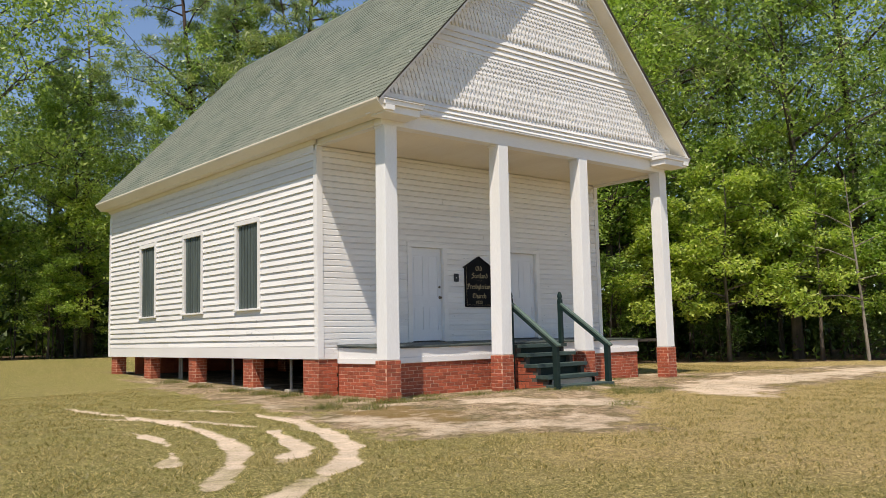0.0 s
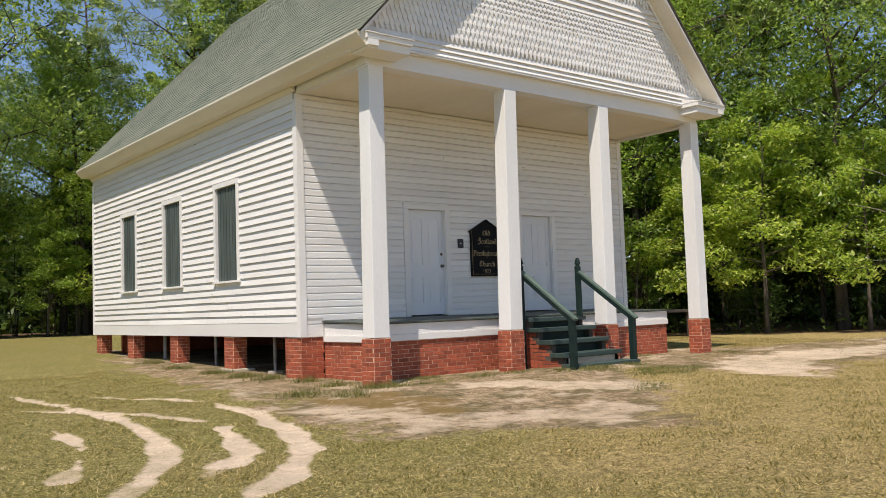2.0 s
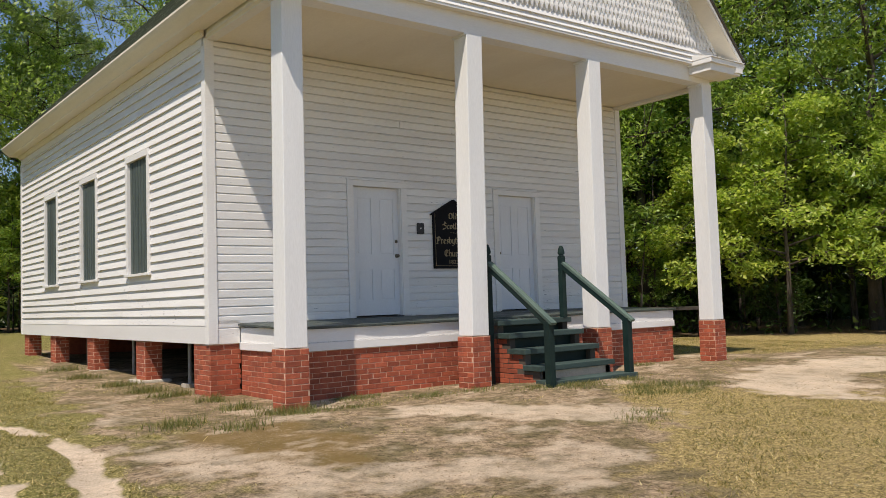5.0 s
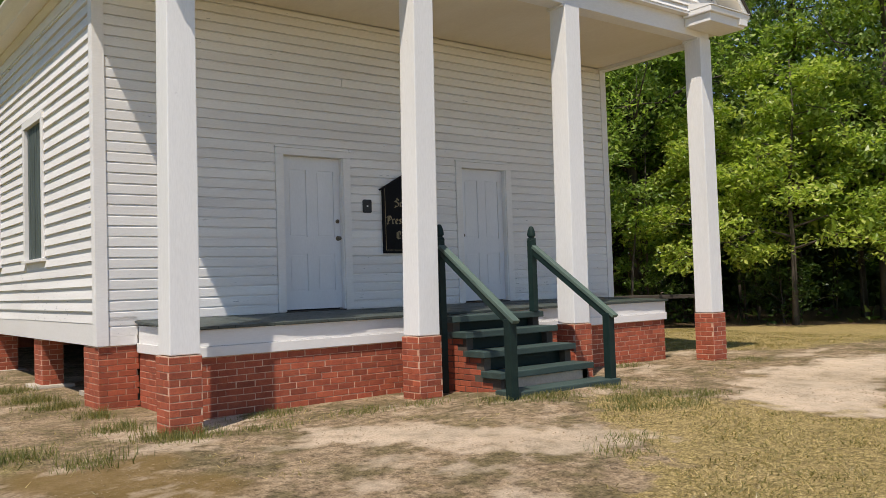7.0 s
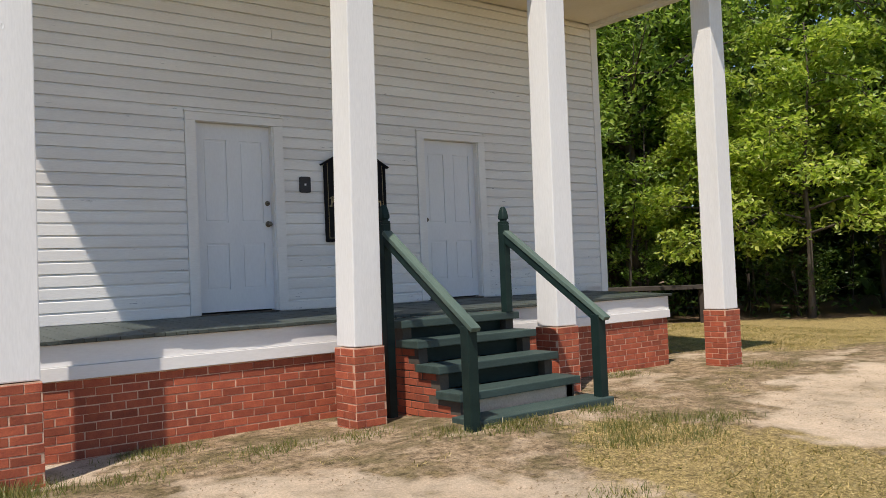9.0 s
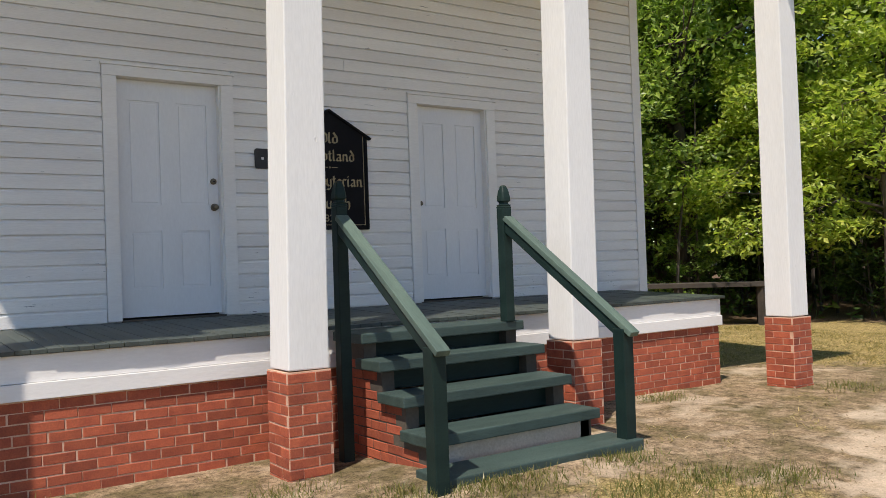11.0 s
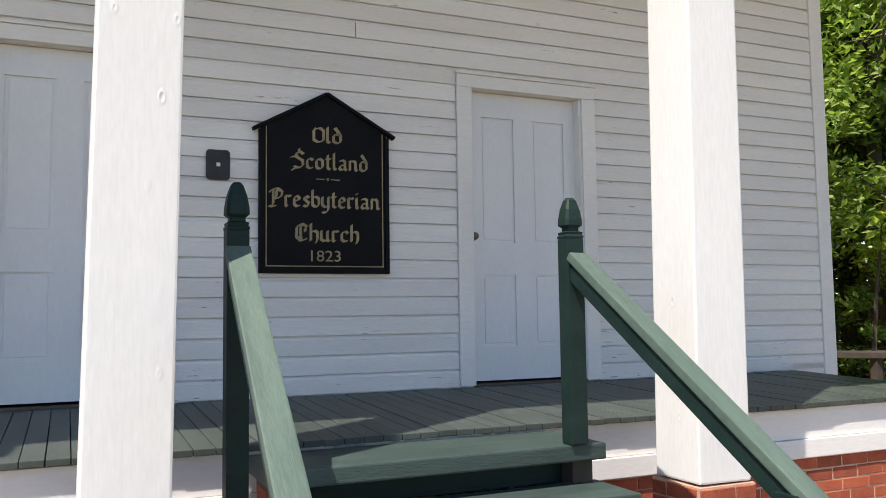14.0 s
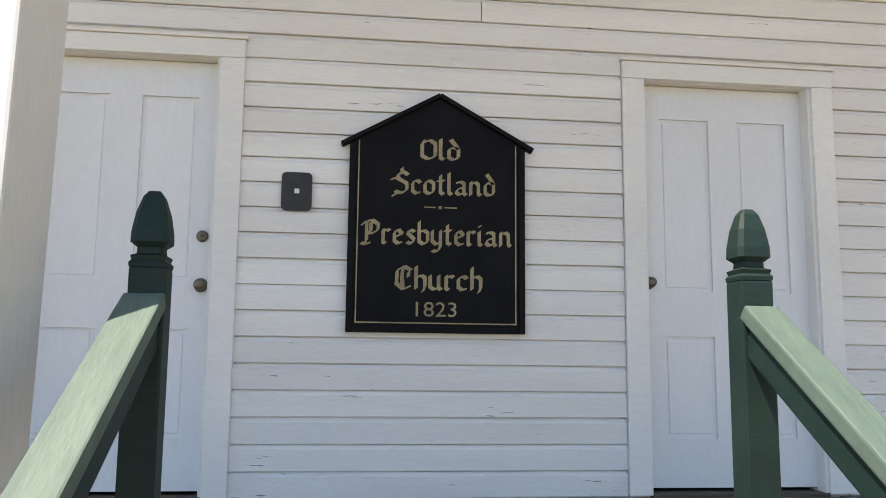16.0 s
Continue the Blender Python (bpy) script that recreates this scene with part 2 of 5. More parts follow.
def ground_build(t, p, N, L):
    pos = N("NewGeometry").outputs["Position"]

    def attr(n):
        a = N("Attribute")
        a.attribute_name = n
        return a.outputs["Fac"]
    n1 = noise_node(N, L, pos, 0.55, 6)
    n2 = noise_node(N, L, pos, 7, 6, 0.7)
    n3 = noise_node(N, L, pos, 55, 4, 0.7)
    n4 = noise_node(N, L, pos, 42, 5, 0.8)
    n5 = noise_node(N, L, pos, 13, 5, 0.75)
    n6 = noise_node(N, L, pos, 1.7, 5, 0.7)
    n7 = noise_node(N, L, pos, 140, 3, 0.7)
    grass = mix(N, L, ramp(N, L, n1, [(0.35, grey(0)), (0.65, grey(1))]), (0.182, 0.158, 0.045), (0.292, 0.212, 0.085))
    grass = mix(N, L, ramp(N, L, n6, [(0.40, grey(0)), (0.66, grey(0.8))]), grass, (0.330, 0.240, 0.110))
    grass = mix(N, L, ramp(N, L, attr("dry"), [(0.0, grey(0.0)), (1.0, grey(0.55))]), grass, (0.430, 0.320, 0.140))
    grass = mix(N, L, ramp(N, L, attr("dry"), [(0.0, grey(0.6)), (0.6, grey(0.0))]), grass, (0.158, 0.170, 0.040))
    grass = mix(N, L, ramp(N, L, n4, [(0.52, grey(0)), (0.62, grey(0.9))]), grass, (0.600, 0.470, 0.230))
    grass = mix(N, L, ramp(N, L, n4, [(0.34, grey(0.95)), (0.46, grey(0))]), grass, (0.040, 0.040, 0.016))
    grass = mix(N, L, 0.9, grass, ramp(N, L, n5, [(0.34, grey(0.42)), (0.5, grey(0.95)), (0.66, grey(1.35))]), "MULTIPLY")
    grass = mix(N, L, 0.75, grass, ramp(N, L, n3, [(0.3, grey(0.30)), (0.7, grey(1.5))]), "MULTIPLY")
    sand = mix(N, L, ramp(N, L, n2, [(0.35, grey(0)), (0.65, grey(1))]), (0.78, 0.63, 0.475), (0.56, 0.435, 0.310))
    sand = mix(N, L, ramp(N, L, n6, [(0.44, grey(0)), (0.62, grey(0.6))]), sand, (0.49, 0.400, 0.300))
    sand = mix(N, L, ramp(N, L, n4, [(0.30, grey(0.7)), (0.40, grey(0))]), sand, (0.17, 0.125, 0.075))
    sand = mix(N, L, 0.5, sand, ramp(N, L, n3, [(0.3, grey(0.5)), (0.7, grey(1.3))]), "MULTIPLY")
    soil = mix(N, L, ramp(N, L, n2, [(0.35, grey(0)), (0.65, grey(1))]), (0.270, 0.190, 0.115), (0.460, 0.345, 0.225))
    soil = mix(N, L, ramp(N, L, n6, [(0.46, grey(0)), (0.58, grey(0.75))]), soil, (0.135, 0.112, 0.048))
    soil = mix(N, L, ramp(N, L, n4, [(0.36, grey(0.85)), (0.48, grey(0))]), soil, (0.085, 0.062, 0.034))
    soil = mix(N, L, 0.85, soil, ramp(N, L, n5, [(0.36, grey(0.42)), (0.5, grey(1.0)), (0.64, grey(1.35))]), "MULTIPLY")
    soil = mix(N, L, 0.6, soil, ramp(N, L, n3, [(0.3, grey(0.4)), (0.7, grey(1.4))]), "MULTIPLY")
    soil = mix(N, L, ramp(N, L, attr("damp"), [(0.1, grey(0)), (0.8, grey(0.8))]), soil, (0.200, 0.130, 0.045))
    litter = mix(N, L, ramp(N, L, n3, [(0.4, grey(0)), (0.6, grey(1))]), (0.060, 0.038, 0.024), (0.19, 0.125, 0.075))
    litter = mix(N, L, ramp(N, L, n5, [(0.56, grey(0)), (0.66, grey(0.8))]), litter, (0.33, 0.24, 0.16))

    def edge(name, lo, hi):
        m = N("Math")
        m.operation = "MULTIPLY_ADD"
        L(n2, m.inputs[0])
        m.inputs[1].default_value = 0.55
        L(attr(name), m.inputs[2])
        return ramp(N, L, m.outputs[0], [(lo, grey(0)), (hi, grey(1))])
    col = mix(N, L, edge("soil", 0.60, 0.85), grass, soil)
    col = mix(N, L, edge("sand", 0.62, 0.90), col, sand)
    col = mix(N, L, edge("litter", 0.60, 0.85), col, litter)
    L(col, p.inputs["Base Color"])
    p.inputs["Roughness"].default_value = 0.95
    p.inputs["Specular IOR Level"].default_value = 0.15
    bump(N, L, mix(N, L, 0.45, n4, n7), p, 1.0, 0.022)


M["ground"] = material("lawn_and_sand", ground_build)

# ---------------------------------------------------------------- builders
WORLD = {}


def thing(name, label, category, at=(0, 0, 0), group="", kind=""):
    ob = new(name)
    ob.empty_display_size = 0.1
    ob.matrix_basis = Matrix.Translation(at)
    WORLD[ob] = Matrix.Translation(at)
    return tagged(ob, label, category, group, kind)


def mesh_of(bm, name):
    if isinstance(bm, bpy.types.Mesh):
        return bm
    me = bpy.data.meshes.new(name)
    bm.normal_update()
    bm.to_mesh(me)
    bm.free()
    return me


def part(name, bm, mat, parent=None, label="", m=None):
    """One mesh object, in world places (or at m), under its thing or part."""
    me = mesh_of(bm, name)
    if not me.materials:
        me.materials.append(mat)
    ob = new(name, me)
    ob.matrix_basis = m if m is not None else Matrix.Identity(4)
    if parent is not None:
        ob.parent = parent
        ob.matrix_parent_inverse = WORLD.get(parent, Matrix.Identity(4)).inverted()
    WORLD[ob] = ob.matrix_basis.copy()
    return tagged(ob, label) if label else ob


def solid(name, bm, mat, label, category, kind="", group=""):
    return tagged(part(name, bm, mat), label, category, group, kind)


def box(bm, x0, x1, y0, y1, z0, z1, bevel=0.0, taper=0.0):
    xs, ys, zs = sorted((x0, x1)), sorted((y0, y1)), sorted((z0, z1))
    v = []
    for k, z in enumerate(zs):
        for x, y in ((0, 0), (1, 0), (1, 1), (0, 1)):
            px, py = xs[x], ys[y]
            if k and taper:
                px += taper if x == 0 else -taper
                py += taper if y == 0 else -taper
            v.append(bm.verts.new((px, py, z)))
    faces = [bm.faces.new([v[i] for i in f]) for f in ((3, 2, 1, 0), (4, 5, 6, 7), (0, 1, 5, 4), (1, 2, 6, 5), (2, 3, 7, 6), (3, 0, 4, 7))]
    if bevel:
        bmesh.ops.bevel(bm, geom=list({e for f in faces for e in f.edges}), offset=bevel, segments=2, affect="EDGES", profile=0.6, clamp_overlap=True)
    return bm


def B(*a, **k):
    return box(bmesh.new(), *a, **k)


def prism(bm, pts, axis, a, b):
    """A flat outline swept along one axis from a to b. pts are the other two coordinates, in order."""
    def at(p, s):
        q = list(p)
        q.insert("xyz".index(axis), s)
        return q
    lo = [bm.verts.new(at(p, a)) for p in pts]
    hi = [bm.verts.new(at(p, b)) for p in pts]
    n = len(pts)
    bm.faces.new(lo)
    bm.faces.new(hi[::-1])
    for i in range(n):
        bm.faces.new((lo[i], hi[i], hi[(i + 1) % n], lo[(i + 1) % n]))
    bmesh.ops.recalc_face_normals(bm, faces=bm.faces)
    return bm


def tube(bm, pts, radii, sides=7, twist=0.0):
    """A tapering limb through points."""
    rings = []
    for i, (p, r) in enumerate(zip(pts, radii)):
        p = Vector(p)
        d = (Vector(pts[min(i + 1, len(pts) - 1)]) - Vector(pts[max(i - 1, 0)])).normalized()
        u = d.orthogonal().normalized() if abs(d.z) < 0.9 else Vector((1, 0, 0))
        u = (u - d * u.dot(d)).normalized()
        w = d.cross(u)
        rings.append([bm.verts.new(p + (u * math.cos(a) + w * math.sin(a)) * r) for a in (2 * math.pi * k / sides + twist for k in range(sides))])
    for a, b in zip(rings, rings[1:]):
        for k in range(sides):
            bm.faces.new((a[k], a[(k + 1) % sides], b[(k + 1) % sides], b[k]))
    bm.faces.new(rings[-1])
    bm.faces.new(rings[0][::-1])
    return bm


def lathe(bm, x, y, profile, sides=16):
    """A turned piece: (radius, z) from bottom to top."""
    rings = [[bm.verts.new((x + r * math.cos(2 * math.pi * k / sides), y + r * math.sin(2 * math.pi * k / sides), z)) for k in range(sides)] for r, z in profile]
    for a, b in zip(rings, rings[1:]):
        for k in range(sides):
            bm.faces.new((a[k], a[(k + 1) % sides], b[(k + 1) % sides], b[k]))
    bm.faces.new(rings[-1])
    bm.faces.new(rings[0][::-1])
    for f in bm.faces:
        f.smooth = True
    return bm


def lattice(x, y, seed):
    """Smooth value noise, 0 to 1, over arrays."""
    xi, yi = np.floor(x).astype(np.int64), np.floor(y).astype(np.int64)
    fx, fy = x - xi, y - yi
    fx, fy = fx * fx * (3 - 2 * fx), fy * fy * (3 - 2 * fy)

    def h(a, b):
        n = (a * 374761393 + b * 668265263 + seed * 974711) & 0xFFFFFFFF
        n = ((n ^ (n >> 13)) * 1274126177) & 0xFFFFFFFF
        return ((n ^ (n >> 16)) & 0xFFFF) / 65535.0
    return (h(xi, yi) * (1 - fx) + h(xi + 1, yi) * fx) * (1 - fy) + (h(xi, yi + 1) * (1 - fx) + h(xi + 1, yi + 1) * fx) * fy


def smooth(a, b, x):
    t = np.clip((x - a) / (b - a), 0, 1)
    return t * t * (3 - 2 * t)


# ---------------------------------------------------------------- the plan
WIDE, LONG = 8.50, 11.45          # the church, from its front left corner
SKIRT, DECK, CEIL = 0.69, 0.905, 4.87
EAVE, EAVE_OUT, RIDGE = 5.22, 0.37, 10.15
ROOF_F, ROOF_B = -2.61, 11.60
COL_F, COL_B = -2.18, -1.882       # faces of the columns
COLS = (-0.008, 2.776, 5.246, 8.222)
COL_W = 0.288
PORCH_L, PORCH_R, PORCH_F = 0.42, 8.05, -1.47
DOORS = ((2.30, 3.18), (5.235, 6.115))
DOOR_T = 2.975
WINDOWS = (2.86, 5.68, 8.53)
WIN_HALF, WIN_B, WIN_T = 0.48, 1.77, 3.63
WOODS = [(30, -40), (21, -16), (19.3, -6), (17.3, -0.6), (15.7, 2.0), (13.7, 3.0), (13.2, 6), (13.6, 10), (14.0, 15), (12.5, 20), (8, 25), (1, 27), (-5, 24), (-11, 17), (-30, 10), (-60, 8)]
RUTS = [[(-3.4, 1.0), (-2.62, -0.8), (-2.42, -2.0), (-2.50, -3.5), (-2.75, -4.7), (-3.05, -5.5), (-3.65, -6.35), (-4.3, -7.0), (-5.2, -7.75)],
        [(-4.2, 2.0), (-3.87, 0.0), (-3.89, -1.3), (-3.86, -2.97), (-3.95, -4.15), (-4.25, -5.05), (-4.75, -5.9), (-5.5, -6.95)],
        [(-4.75, -2.3), (-4.62, -3.1), (-4.70, -4.1), (-4.95, -4.9), (-5.2, -5.4)],
        [(-3.20, -3.9), (-3.38, -4.7), (-3.62, -5.3), (-4.0, -5.75), (-4.3, -6.1)]]
RUT_WIDE = ((0.11, 0.18), (0.10, 0.17), (0.06, 0.12), (0.06, 0.20))     # half widths at the far and the near end
FAINT = [(-5.3, 1.1), (-4.6, -0.2), (-3.95, -1.4), (-3.5, -2.3), (-3.17, -3.4)]
BARE = [(0.5, 13.0), (-1.5, 5.0), (-1.75, 0.2), (-2.0, -2.2), (-2.15, -3.9), (-2.2, -5.5), (-1.9, -6.25), (-1.3, -6.35), (-0.6, -6.85), (0.1, -7.1), (1.5, -6.5), (2.8, -5.5), (3.5, -4.7), (4.1, -3.5), (5.0, -4.3), (5.3, -5.4), (6.2, -5.9), (9.0, -5.6), (17, -5.4), (17, -3.2), (10.5, -2.2), (9.2, -0.6), (8.6, 12)]
PALE = [[(0.9, -2.55), (1.9, -3.4), (2.5, -3.85), (3.35, -4.5), (3.2, -5.2), (2.3, -5.35), (1.6, -4.5), (1.0, -3.5)],
        [(-1.9, -3.1), (-1.75, -4.6), (-2.05, -5.5), (-1.6, -6.05), (-0.8, -6.1), (-0.2, -6.55), (1.0, -6.45), (1.35, -6.1), (0.9, -5.5), (0.0, -5.8), (-0.9, -5.3), (-1.3, -4.3)],
        [(5.5, -4.2), (6.2, -3.75), (7.6, -3.3), (9.2, -3.4), (12, -3.8), (17, -4.0), (17, -4.7), (11, -4.9), (7.5, -5.05), (5.7, -5.8), (5.15, -5.1)],
        [(0.5, -1.55), (1.35, -1.52), (1.1, -1.95), (0.45, -2.15)],
        [(3.9, -3.25), (4.6, -3.15), (4.9, -2.3), (5.4, -2.5), (5.0, -3.3), (4.3, -3.6)],
        [(-1.35, 1.0), (-0.8, 0.6), (-1.3, -1.2), (-1.7, -2.5), (-1.85, -1.2)]]
PALE_HOW = (1.0, 0.86, 1.05, 1.1, 0.85, 0.72)
DAMP = [(-1.35, -3.0), (-0.5, -3.2), (-0.25, -4.2), (-0.8, -4.95), (-1.35, -4.2)]


def line_distance(x, y, pts):
    d = np.full(np.shape(x), 1e9)
    for (ax, ay), (bx, by) in zip(pts, pts[1:]):
        ux, uy = bx - ax, by - ay
        s = np.clip(((x - ax) * ux + (y - ay) * uy) / (ux * ux + uy * uy), 0, 1)
        d = np.minimum(d, np.hypot(x - ax - s * ux, y - ay - s * uy))
    return d


def woods_depth(x, y):
    """How far inside the woods, in metres; negative outside."""
    d = line_distance(x, y, WOODS)
    inside = np.zeros(np.shape(x), bool)
    poly = WOODS + [(-60, 400), (400, 400), (400, -40)]
    for (ax, ay), (bx, by) in zip(poly, poly[1:] + poly[:1]):
        if ay != by:
            inside ^= ((ay > y) != (by > y)) & (x < (bx - ax) * (y - ay) / (by - ay) + ax)
    return np.where(inside, d, -d)


def inside_by(x, y, pts):
    """Metres inside a closed outline; negative outside."""
    ring = pts + pts[:1]
    d = line_distance(x, y, ring)
    inside = np.zeros(np.shape(x), bool)
    for (ax, ay), (bx, by) in zip(ring, ring[1:]):
        if ay != by:
            inside ^= ((ay > y) != (by > y)) & (x < (bx - ax) * (y - ay) / (by - ay) + ax)
    return np.where(inside, d, -d)


def rut_mask(x, y):
    """Worn wheel ruts: thin where they begin, broad and ragged at the near end."""
    best = np.zeros(np.shape(x))
    rag = (lattice(x * 2.1, y * 2.1, 30) - 0.5) * 0.20 + (lattice(x * 6, y * 6, 31) - 0.5) * 0.07
    for r, (w0, w1) in zip(RUTS, RUT_WIDE):
        n = len(r) - 1
        for i, seg in enumerate(zip(r, r[1:])):
            d = line_distance(x, y, list(seg)) + rag
            w = w0 + (w1 - w0) * min(1.0, 1.35 * (i + 0.5) / n)
            best = np.maximum(best, (1 - smooth(w * 0.45, w * 1.1, d)) * (0.66 if i < n - 1 else 0.5))
    d = line_distance(x, y, FAINT) + rag
    return np.maximum(best, (1 - smooth(0.03, 0.12, d)) * 0.56)


def ground_masks(x, y):
    wob = (lattice(x * 0.9, y * 0.9, 3) - 0.5) * 0.55 + (lattice(x * 2.7, y * 2.7, 4) - 0.5) * 0.45 + (lattice(x * 7.1, y * 8.3, 5) - 0.5) * 0.40
    streak = (lattice(x * 1.3 + y * 0.5, y * 5.5 - x * 1.2, 6) - 0.5) * 0.5
    sand = np.zeros(np.shape(x))
    for pts, how in zip(PALE, PALE_HOW):
        d = inside_by(x, y, pts)
        sand = np.maximum(sand, smooth(-0.55, 0.30, d + wob * 0.9 + streak * 0.7) * 0.56 * how)
    bare = inside_by(x, y, BARE)
    sand = np.maximum(sand, np.where(bare > 0.1, np.clip(0.22 + streak * 0.85 + wob * 0.40, 0, 0.46), 0))
    sand = np.clip(sand + wob * 0.22 * (sand > 0.05), 0, 1)
    sand = np.maximum(sand, rut_mask(x, y) + wob * 0.25 * (rut_mask(x, y) > 0.1))
    soil = smooth(-0.55, 0.45, bare + wob * 1.3) * 0.62 + wob * 0.22
    soil = np.clip(np.where(bare < -1.6, 0, soil), 0, 1)
    inside = smooth(-0.8, 0.8, woods_depth(x, y) + wob * 1.5)
    return np.clip(sand, 0, 1), soil, inside


def damp_mask(x, y):
    return smooth(-0.45, 0.35, inside_by(x, y, DAMP) + (lattice(x * 2.2, y * 2.2, 14) - 0.5) * 0.6)



def dryness(x, y):
    return smooth(-5.5, 3.0, x - 0.25 * (y + 8) + (lattice(x * 0.5, y * 0.5, 12) - 0.5) * 5)


def ground_height(x, y):
    z = -0.02 - 0.13 * smooth(-2.4, -7.0, y) - 0.03 * smooth(0, -3, x)
    z = z + 0.075 * np.exp(-(((x - 4.1) / 1.3) ** 2 + ((y + 2.9) / 0.6) ** 2))
    z = z + 0.018 * np.clip(y, 0, 25) * smooth(8, -2, np.abs(x - 4) - 8)
    z = z + (lattice(x * 0.6, y * 0.6, 9) - 0.5) * 0.04 + (lattice(x * 2.5, y * 2.5, 10) - 0.5) * 0.015
    return z - 0.035 * rut_mask(x, y)


# ---------------------------------------------------------------- ground


def spread(lo, hi, step, far):
    a = list(np.arange(lo, hi + step / 2, step))
    s, v = step, hi
    up = []
    while v < far:
        s *= 1.22
        v += s
        up.append(v)
    s, v = step, lo
    down = []
    while v > -far:
        s *= 1.22
        v -= s
        down.append(v)
    return np.array(down[::-1] + a + up)


gx, gy = spread(-7.5, 13, 0.075, 900), spread(-9.5, 3, 0.075, 900)
GX, GY = np.meshgrid(gx, gy)
GZ = ground_height(GX, GY)
nx, ny = len(gx), len(gy)
idx = np.arange(nx * ny).reshape(ny, nx)
quads = np.stack([idx[:-1, :-1], idx[:-1, 1:], idx[1:, 1:], idx[1:, :-1]], -1).reshape(-1, 4)
me = bpy.data.meshes.new("ground")
me.from_pydata(np.stack([GX, GY, GZ], -1).reshape(-1, 3).tolist(), [], quads.tolist())
for key, val in zip(("sand", "soil", "litter"), ground_masks(GX, GY)):
    me.attributes.new(key, "FLOAT", "POINT").data.foreach_set("value", val.reshape(-1).astype(np.float32))
me.attributes.new("dry", "FLOAT", "POINT").data.foreach_set("value", dryness(GX, GY).reshape(-1).astype(np.float32))
me.attributes.new("damp", "FLOAT", "POINT").data.foreach_set("value", damp_mask(GX, GY).reshape(-1).astype(np.float32))
me.polygons.foreach_set("use_smooth", [True] * len(me.polygons))
solid("ground", me, M["ground"], "mown dry lawn with bare sand patches and tyre ruts", "ground", "structure")

# ---------------------------------------------------------------- church walls
BOARDS = {}


def clapboard(length, height, low=0.027, top=0.004):
    """A lapped board lying along x, its face towards -y, its foot at z = 0."""
    key = (round(length, 2), round(height, 3), low)
    if key not in BOARDS:
        bm = bmesh.new()
        prism(bm, [(0.0, 0.0), (-low, 0.0), (-low + 0.0015, 0.004), (-top, height), (0.0, height)], "x", 0.0, key[0])
        BOARDS[key] = mesh_of(bm, "board")
    return BOARDS[key]


def spans(a, b, holes):
    out, at = [], a
    for lo, hi in sorted(holes):
        if lo > at:
            out.append((at, lo))
        at = max(at, hi)
    if at < b:
        out.append((at, b))
    return out


FRONT_Y = 0.012
DROPS = {}


def drop_board(length, height):
    """A drop-siding board: flat face with a hollowed upper edge."""
    key = (round(length, 2), round(height, 3))
    if key not in DROPS:
        bm = bmesh.new()
        h = key[1]
        prism(bm, [(0.0, 0.0), (-0.022, 0.0), (-0.024, 0.002), (-0.024, h * 0.82), (-0.020, h * 0.86), (-0.015, h * 0.90), (-0.0125, h * 0.94), (-0.012, h), (0.0, h)], "x", 0.0, key[0])
        DROPS[key] = mesh_of(bm, "board")
    return DROPS[key]


wall_front = solid("wall_front", (lambda bm: [box(bm, a, b, FRONT_Y + 0.0, 0.14, z0, z1) for a, b, z0, z1 in (
    (0.02, DOORS[0][0], 0.6, 5.3), (DOORS[0][1], DOORS[1][0], 0.6, 5.3), (DOORS[1][1], WIDE - 0.02, 0.6, 5.3), (*DOORS[0], DOOR_T, 5.3), (*DOORS[1], DOOR_T, 5.3), (*DOORS[0], 0.6, 0.95), (*DOORS[1], 0.6, 0.95))] and bm)(bmesh.new()),
    M["white"], "white painted clapboard front wall of the church", "wall", "structure")
wall_left = solid("wall_left", (lambda bm: [box(bm, 0.012, 0.13, a, b, z0, z1) for a, b, z0, z1 in (
    [(0.14, WINDOWS[0] - WIN_HALF, SKIRT, 5.3), (WINDOWS[0] + WIN_HALF, WINDOWS[1] - WIN_HALF, SKIRT, 5.3), (WINDOWS[1] + WIN_HALF, WINDOWS[2] - WIN_HALF, SKIRT, 5.3), (WINDOWS[2] + WIN_HALF, LONG, SKIRT, 5.3)]
    + [(c - WIN_HALF, c + WIN_HALF, SKIRT, WIN_B) for c in WINDOWS] + [(c - WIN_HALF, c + WIN_HALF, WIN_T, 5.3) for c in WINDOWS])] and bm)(bmesh.new()),
    M["white"], "white painted clapboard side wall of the church", "wall", "structure")
solid("wall_right", B(WIDE - 0.13, WIDE - 0.012, 0.14, LONG, SKIRT, 5.3), M["white"], "white painted side wall of the church", "wall", "structure")
solid("wall_back", B(0.13, WIDE - 0.13, LONG - 0.13, LONG, SKIRT, 5.3), M["white"], "white painted back wall of the church", "wall", "structure")
solid("floor", B(0.13, WIDE - 0.13, 0.14, LONG - 0.13, SKIRT + 0.02, 0.95), M["dark_timber"], "timber floor of the church on brick piers", "floor", "structure")
solid("ceiling", B(0.13, WIDE - 0.13, 0.14, LONG - 0.13, 4.9, 5.0), M["white"], "plain ceiling inside the church", "ceiling", "structure")

